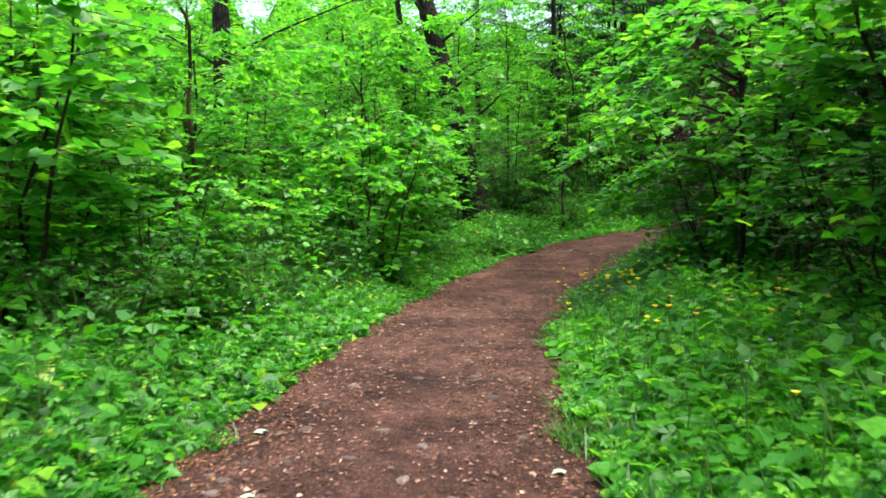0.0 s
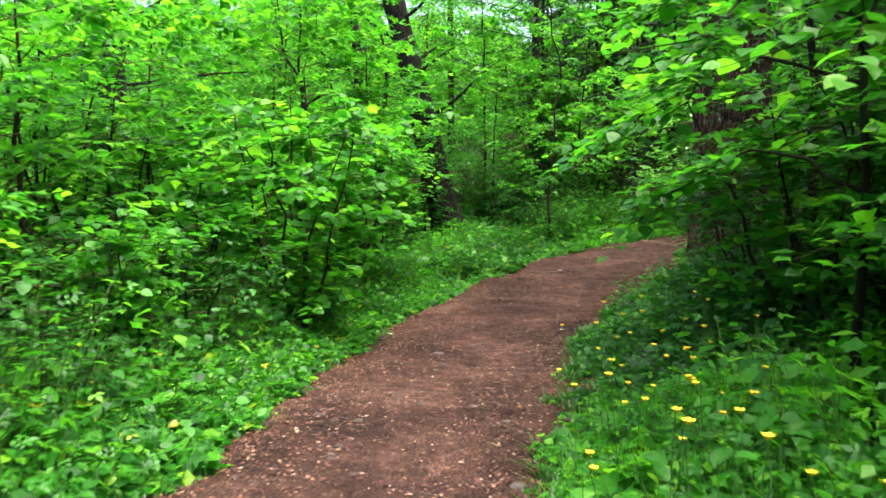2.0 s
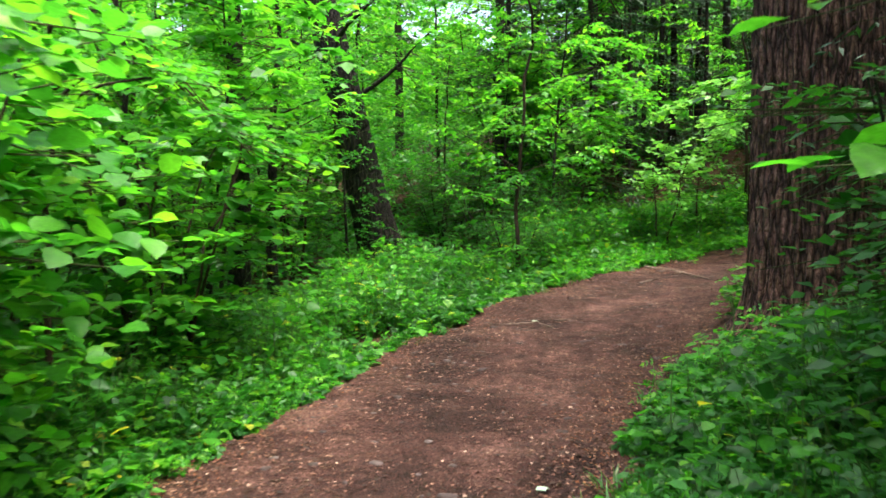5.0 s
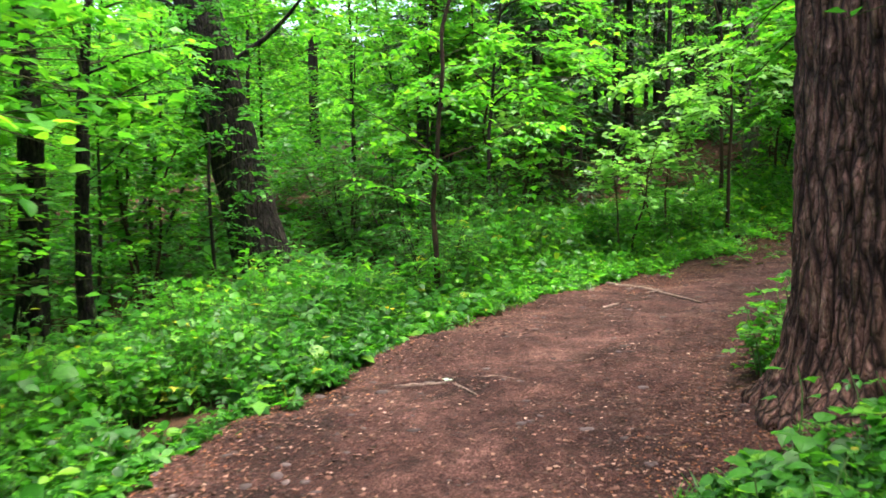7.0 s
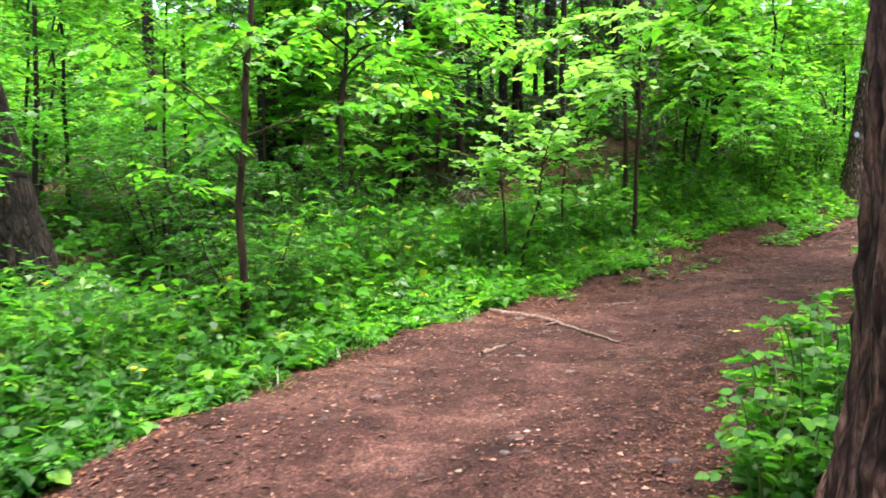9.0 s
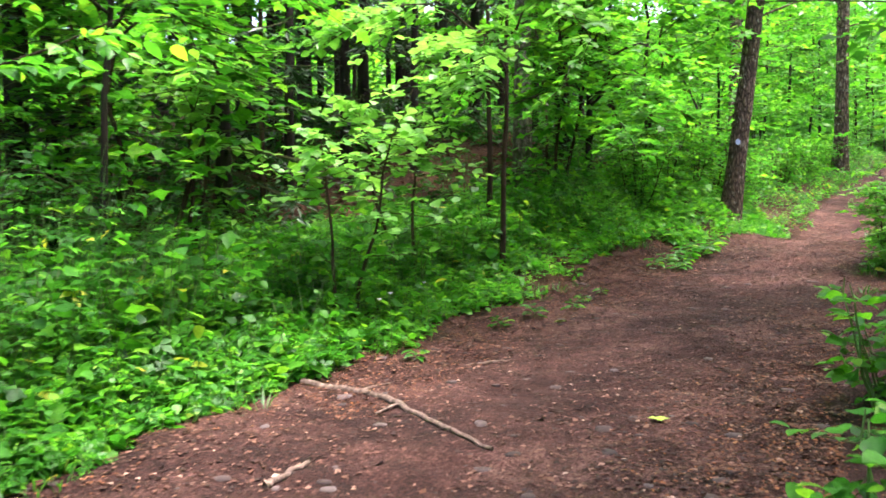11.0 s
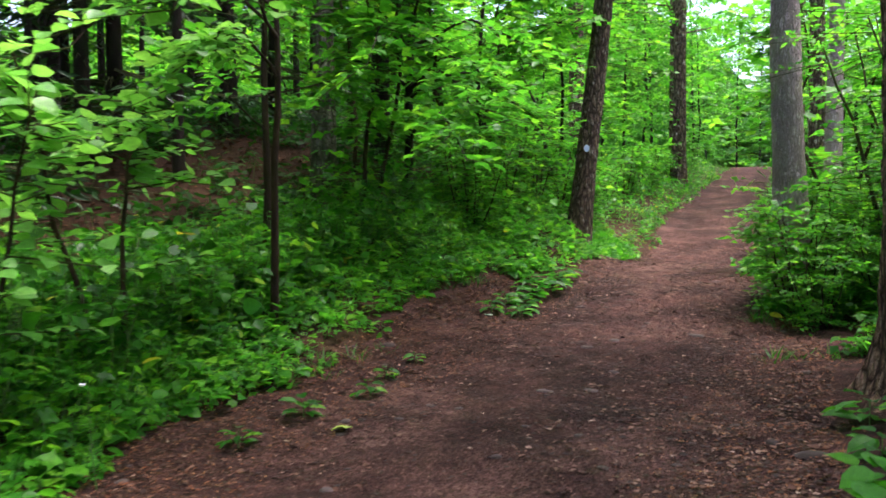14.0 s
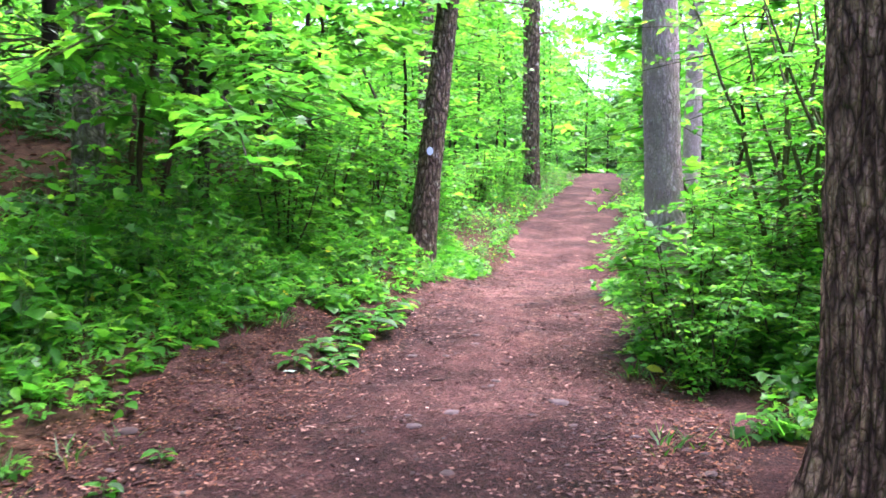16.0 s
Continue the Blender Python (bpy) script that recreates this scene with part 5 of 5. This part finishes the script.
stuff("leaf_litter", b2_, [RUST], "rust-coloured dry leaves gathered at the path's edges", "leaf litter")
stuff("leaf_litter", b, [LITTER], "reddish-brown dry leaf fragments and twigs on the path", "leaf litter")
b = Build()
x, y = rng.uniform(-6, 16, 30000), rng.uniform(0, 28, 30000)
ok = (bare(x, y) > 0.1) & (bare(x, y) < 4.5)
ok2 = ok & (bare(x, y) > 0.7)
flakes(b, x[ok2], y[ok2], 0.02, 0.05, CURLED)
x, y = rng.uniform(-2, 12, 90000), rng.uniform(2, 24, 90000)
o = bare(x, y)
ok = (o > -0.1) & (o < 0.7)
flakes(b, x[ok], y[ok], 0.008, 0.022, CURLED)
x, y = rng.uniform(3, 13, 16000), rng.uniform(22, 30, 16000)
ok = bare(x, y) > 0.5
flakes(b, x[ok], y[ok], 0.03, 0.07, CURLED)
stuff("leaf_litter", b, [RUST], "old brown leaves lying on the soil under the plants", "leaf litter")

# pebbles pressed into the path
b = Build()
x, y = on_path(900, 13, 44, 0.9)
zs = path_height(x, y)
oct_v = np.array([(np.cos(a) * c, np.sin(a) * c, h) for h, c in ((-0.5, 1.0), (0.35, 0.85), (0.6, 0.4)) for a in np.linspace(0, 2 * np.pi, 7, endpoint=False)] + [(0, 0, 0.66)])
oct_f = [(r * 7 + i, r * 7 + (i + 1) % 7, (r + 1) * 7 + (i + 1) % 7, (r + 1) * 7 + i) for r in range(2) for i in range(7)] + [(14 + i, 14 + (i + 1) % 7, 21, 21) for i in range(7)]
quads = np.array(oct_f[:14])
for px, py, pz in zip(x, y, zs):
    s = rng.uniform(0.012, 0.042) * rng.uniform(0.6, 1.2) * (1.5 if rng.rand() < 0.15 else 1.0)
    v = oct_v * (1 + rng.normal(0, 0.1, oct_v.shape)) * np.array([s, s * rng.uniform(0.6, 1.0), s * 0.24])
    a = rng.uniform(0, 6.3)
    v = v @ np.array([[np.cos(a), np.sin(a), 0], [-np.sin(a), np.cos(a), 0], [0, 0, 1]])
    b.add(v + (px, py, pz), quads)
    b.f.append(np.array([(14 + i, 14 + (i + 1) % 7, 21) for i in range(7)]) + b.n - 22)
    b.m.append(np.zeros(7, int))
stuff("pebbles", b, [STONE], "small greyish stones pressed into the trodden earth", "pebbles")

# ---------------------------------------------------------------- roots, sticks, fallen leaves
def stick(name, label, pts, r0, r1, mat, lift=0.012, twigs=()):
    pts = np.array([(px, py, float(path_height(np.array([px]), np.array([py]))[0]) + dz + lift) for px, py, dz in pts])
    fine = np.linspace(0, len(pts) - 1, 6 * len(pts))
    fp = np.stack([np.interp(fine, np.arange(len(pts)), pts[:, i]) for i in range(3)], 1)
    fp[1:-1] += np.random.RandomState(len(fp)).normal(0, 0.006, (len(fp) - 2, 3)) * np.array([1, 1, 0.3])
    b = Build()
    tube(b, fp, np.linspace(r0, r1, len(fp)), 8)
    for at_u, dx, dy, ln in twigs:
        p = fp[int(at_u * (len(fp) - 1))]
        tube(b, [p, p + np.array([dx, dy, 0.02]) * ln * 0.5, p + np.array([dx, dy, 0.0]) * ln], [r1 * 1.2, r1, r1 * 0.5], 6)
    return tagged(new(name, b.mesh(name, [mat], True)), label, name.replace("_", " "))


stick("fallen_branch", "bare grey forked branch lying across the path", [(4.55, 18.75, 0), (4.86, 18.3, 0), (4.9, 17.8, 0), (4.95, 17.3, 0)], 0.024, 0.009, WOOD_DEAD, 0.006, [(0.25, 0.7, 0.4, 0.35), (0.45, -0.6, -0.5, 0.3)])
stick("tree_root", "worn root showing through the earth path", [(2.0, 15.3, -0.02), (2.35, 15.2, 0.0), (2.7, 15.25, -0.005), (3.05, 15.0, -0.03)], 0.02, 0.01, WOOD_DEAD, -0.004, [(0.4, 0.3, -0.9, 0.35)])
stick("tree_root", "worn root showing through the earth path", [(5.2, 18.6, -0.02), (5.6, 18.75, 0.0), (6.1, 18.65, -0.02)], 0.018, 0.009, WOOD_DEAD, -0.004)
stick("fallen_branch", "short dead stick lying on the path", [(4.05, 17.35, 0), (4.25, 17.5, 0)], 0.016, 0.01, WOOD_DEAD)
stick("fallen_branch", "dead branch lying under the bushes", [(10.2, 18.6, 0.1), (10.6, 18.75, 0.18), (11.2, 18.9, 0.4)], 0.014, 0.007, BARK_DARK)


def fallen_leaf(x, y, turn, size, mat, label, shape=MAPLE):
    b = Build()
    ax = np.array([[np.cos(radians(turn)), np.sin(radians(turn)), 0.05]])
    leaves(b, [(0, 0, 0)], ax, np.array([[0.1, 0.1, 1.0]]), [size], (shape[0] * np.array([1, 1, 1.5]), shape[1]))
    ob = tagged(new("fallen_leaf", b.mesh("fallen_leaf", [mat])), label, "leaf", "fallen leaves")
    ob.location = (x, y, float(path_height(np.array([x]), np.array([y]))[0]) + 0.014)


for x, y, turn, size, mat, label in [(1.73, 11.3, 20, 0.08, PALE_LEAF, "pale grey-green fallen leaf on the path"), (5.73, 17.22, 70, 0.09, LIME_LEAF, "fresh lime-green leaf fallen on the path"),
                                     (-0.86, 7.0, 140, 0.12, PALE_LEAF, "pale green fallen leaf at the path's edge"), (0.52, 3.3, 200, 0.07, PALE_LEAF, "pale grey-green fallen leaf on the path"),
                                     (-0.75, 2.95, 10, 0.06, PALE_LEAF, "pale grey-green fallen leaf on the path"), (2.38, 15.2, 60, 0.07, PALE_LEAF, "pale grey-green fallen leaf on the path"),
                                     (0.0, 11.2, 100, 0.07, PALE_LEAF, "pale green fallen leaf at the path's edge"), (-0.92, 3.9, 30, 0.08, PALE_LEAF, "pale green fallen leaf at the path's edge"),
                                     (6.7, 19.45, 160, 0.1, LIME_LEAF, "yellowish fallen leaf on the path"), (8.62, 20.85, 90, 0.08, PALE_LEAF, "whitish fallen leaf beside small plants"),
                                     (9.1, 21.0, 10, 0.07, PALE_LEAF, "whitish fallen leaf beside small plants")]:
    fallen_leaf(x, y, turn, size, mat, label)

# ---------------------------------------------------------------- flowers
def flower(name, label, x, y, h, size, mat, seed, group):
    rg = np.random.RandomState(seed)
    ob = thing(name, pose(x, y, ground_at(x, y), 0, 0, rg.uniform(0, 360)), label, "flower", group)
    b = Build()
    tip = (rg.normal(0, 0.05), rg.normal(0, 0.05), h)
    tube(b, bent(rg, (0, 0, -0.02), tip, 0.006, 6), np.linspace(0.0025, 0.0015, 6), 4)
    part("stem", b, [STEM], ob)
    b = Build()
    a = np.linspace(0, 2 * np.pi, 5, endpoint=False)
    ax = np.stack([np.cos(a), np.sin(a), 0 * a + 1.0], 1)
    leaves(b, np.repeat([tip], 5, 0), ax, np.stack([-0.6 * np.cos(a), -0.6 * np.sin(a), 0 * a + 1], 1), [size] * 5, (ROUND[0] * np.array([0.95, 1, 1]), ROUND[1]))
    part("petals", b, [mat], ob)
    return ob


rng = np.random.RandomState(95)
for i in range(70):
    x = rng.uniform(0.95, 2.2)
    y = rng.uniform(4.4, 8.6)
    if bare(np.array([x]), np.array([y]))[0] > 0.02:
        flower("buttercup", "yellow buttercup on a thin green stem", x, y, rng.uniform(0.34, 0.62), rng.uniform(0.02, 0.029), YELLOW, 200 + i, "buttercups")
for i, (x, y, h) in enumerate([(0.85, 5.63, 0.36), (0.98, 5.7, 0.38), (2.1, 16.72, 0.24), (2.2, 16.74, 0.24), (-1.5, 7.3, 0.4), (-1.3, 8.2, 0.4), (-1.65, 6.9, 0.45), (-1.9, 8.4, 0.42), (1.3, 2.9, 0.35), (1.5, 2.5, 0.3), (1.75, 2.7, 0.32)]):
    flower("buttercup", "yellow buttercup on a thin green stem", x, y, h, 0.024, YELLOW, 300 + i, "buttercups")
for i, (x, y) in enumerate([(1.3, 4.3), (1.75, 4.1), (1.5, 3.6), (2.0, 3.4), (1.2, 3.3), (1.9, 3.9), (-1.35, 5.6)]):
    flower("violet_flower", "small violet flower among green leaves", x, y, 0.42, 0.014, VIOLET, 330 + i, "violet flowers")
for i, (x, y) in enumerate([(-1.25, 8.9), (-1.4, 9.1), (-1.15, 9.3), (-1.5, 8.7), (5.05, 19.0), (5.2, 19.1), (5.6, 19.4), (-1.3, 6.2), (-1.45, 6.3)]):
    flower("white_flower", "small white flower cluster among green leaves", x, y, 0.38, 0.02, WHITE, 350 + i, "white flowers")


# small seedlings standing alone on the bare earth
def seedling(x, y, size, seed):
    rg = np.random.RandomState(seed)
    ob = thing("seedling", pose(x, y, float(path_height(np.array([x]), np.array([y]))[0])), "small green seedling growing on the bare earth", "seedling", "seedlings on the path")
    b = Build()
    tube(b, [(0, 0, -0.01), (0, 0, size * 0.6)], [0.003, 0.002], 4)
    part("stem", b, [STEM], ob)
    b = Build()
    n = 12
    a = np.arange(n) * 2.4
    u = np.linspace(0.2, 1, n)
    p = np.stack([0.2 * size * np.cos(a), 0.2 * size * np.sin(a), size * 0.65 * u], 1)
    leaves(b, p, np.stack([np.cos(a), np.sin(a), rg.uniform(-0.3, 0.3, n)], 1), np.array([0, 0, 1.0]) + rg.normal(0, 0.2, (n, 3)), size * rg.uniform(0.4, 0.8, n), OVATE)
    part("leaves", b, [LEAF_HERB], ob)


for i, (x, y, s) in enumerate([(7.05, 19.9, 0.12), (7.3, 20.15, 0.1), (6.6, 19.75, 0.13), (7.6, 20.3, 0.09), (6.2, 19.55, 0.12), (8.7, 20.95, 0.14), (8.85, 20.8, 0.13), (9.1, 21.05, 0.16), (9.3, 21.15, 0.17), (9.0, 20.9, 0.14), (9.5, 21.2, 0.18),
                               (9.75, 21.35, 0.18), (9.6, 21.5, 0.16), (9.9, 21.5, 0.18), (8.95, 21.1, 0.14), (9.4, 21.35, 0.16), (10.1, 21.6, 0.16), (5.3, 18.95, 0.1), (7.9, 17.7, 0.16), (8.3, 17.95, 0.2), (8.25, 17.7, 0.18)]):
    seedling(x, y, s, 400 + i)

# ---------------------------------------------------------------- woods beyond
def far_wood(name, seed, count, r0, r1, top, size, label, mats):
    rg = np.random.RandomState(seed)
    a = rg.uniform(radians(-25), radians(165), count)
    r = np.sqrt(rg.uniform(r0 ** 2, r1 ** 2, count))
    x, y = 4 + r * np.cos(a), 15 + r * np.sin(a)
    z = top * rg.rand(count) ** 0.9
    ok = (vnoise(x + z * 0.6, y - z * 0.8, 0.5) > 0.27) & (bare(x, y) > 0.9)
    x, y, z = x[ok], y[ok], z[ok]
    p = np.stack([x, y, terrain(x, y) + z], 1)
    b2 = rg.uniform(0, 2 * np.pi, len(x))
    b = Build()
    sprays(b, p, np.stack([np.cos(b2), np.sin(b2), rg.uniform(-0.2, 0.3, len(x))], 1), 0.6 + 5 * size * rg.rand(len(x)), 12, size, rg, QUAD, 0, 0, 0.25, twigs=False)
    stuff(name, b, mats, label, "woods")


far_wood("far_woods", 500, 12000, 15, 27, 9, 0.2, "bright green leafy woods further off", [LEAF_BRIGHT])
far_wood("far_woods", 501, 5000, 27, 50, 16, 0.5, "distant leafy woods closing the view", [LEAF_BRIGHT])


# the wood's far edge: one ragged wall of foliage all round
b = Build()
na, nz = 420, 44
A, T = np.meshgrid(np.linspace(0, 2 * np.pi, na, endpoint=False), np.linspace(0, 1, nz))
r = 84 + 7 * (vnoise(A.ravel() * 18, T.ravel() * 7) - 0.5).reshape(A.shape) + 2.4 * (vnoise(A.ravel() * 60, T.ravel() * 24) - 0.5).reshape(A.shape) + 1.6 * np.random.RandomState(9).rand(*A.shape)
top = 15 + 8 * vnoise(A.ravel() * 22, A.ravel() * 0).reshape(A.shape)
top = top * (1 - 0.4 * np.exp(-(((A - 0.57 + np.pi) % (2 * np.pi) - np.pi) / 0.06) ** 2))
px, py = 6 + r * np.cos(A), 17 + r * np.sin(A)
base = terrain(px, py).reshape(A.shape)
k = (np.arange(nz - 1)[:, None] * na + np.arange(na)[None]).ravel()
k2 = (np.arange(nz - 1)[:, None] * na + (np.arange(na)[None] + 1) % na).ravel()
b.add(np.stack([px, py, base - 1 + T * top], -1), np.stack([k, k2, k2 + na, k + na], 1))
m, nodes, links, bs = material("far_foliage", 0.7, 0.2)
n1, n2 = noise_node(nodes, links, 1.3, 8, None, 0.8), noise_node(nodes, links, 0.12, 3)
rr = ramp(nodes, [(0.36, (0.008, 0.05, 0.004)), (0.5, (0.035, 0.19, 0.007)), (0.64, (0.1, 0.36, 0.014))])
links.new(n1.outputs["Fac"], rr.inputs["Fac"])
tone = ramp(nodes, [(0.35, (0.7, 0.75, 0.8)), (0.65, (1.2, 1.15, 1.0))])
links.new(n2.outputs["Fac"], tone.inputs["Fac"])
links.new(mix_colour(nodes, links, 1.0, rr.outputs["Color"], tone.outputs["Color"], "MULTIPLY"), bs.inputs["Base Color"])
bump(nodes, links, bs, n1.outputs["Fac"], 1.0, 0.6)
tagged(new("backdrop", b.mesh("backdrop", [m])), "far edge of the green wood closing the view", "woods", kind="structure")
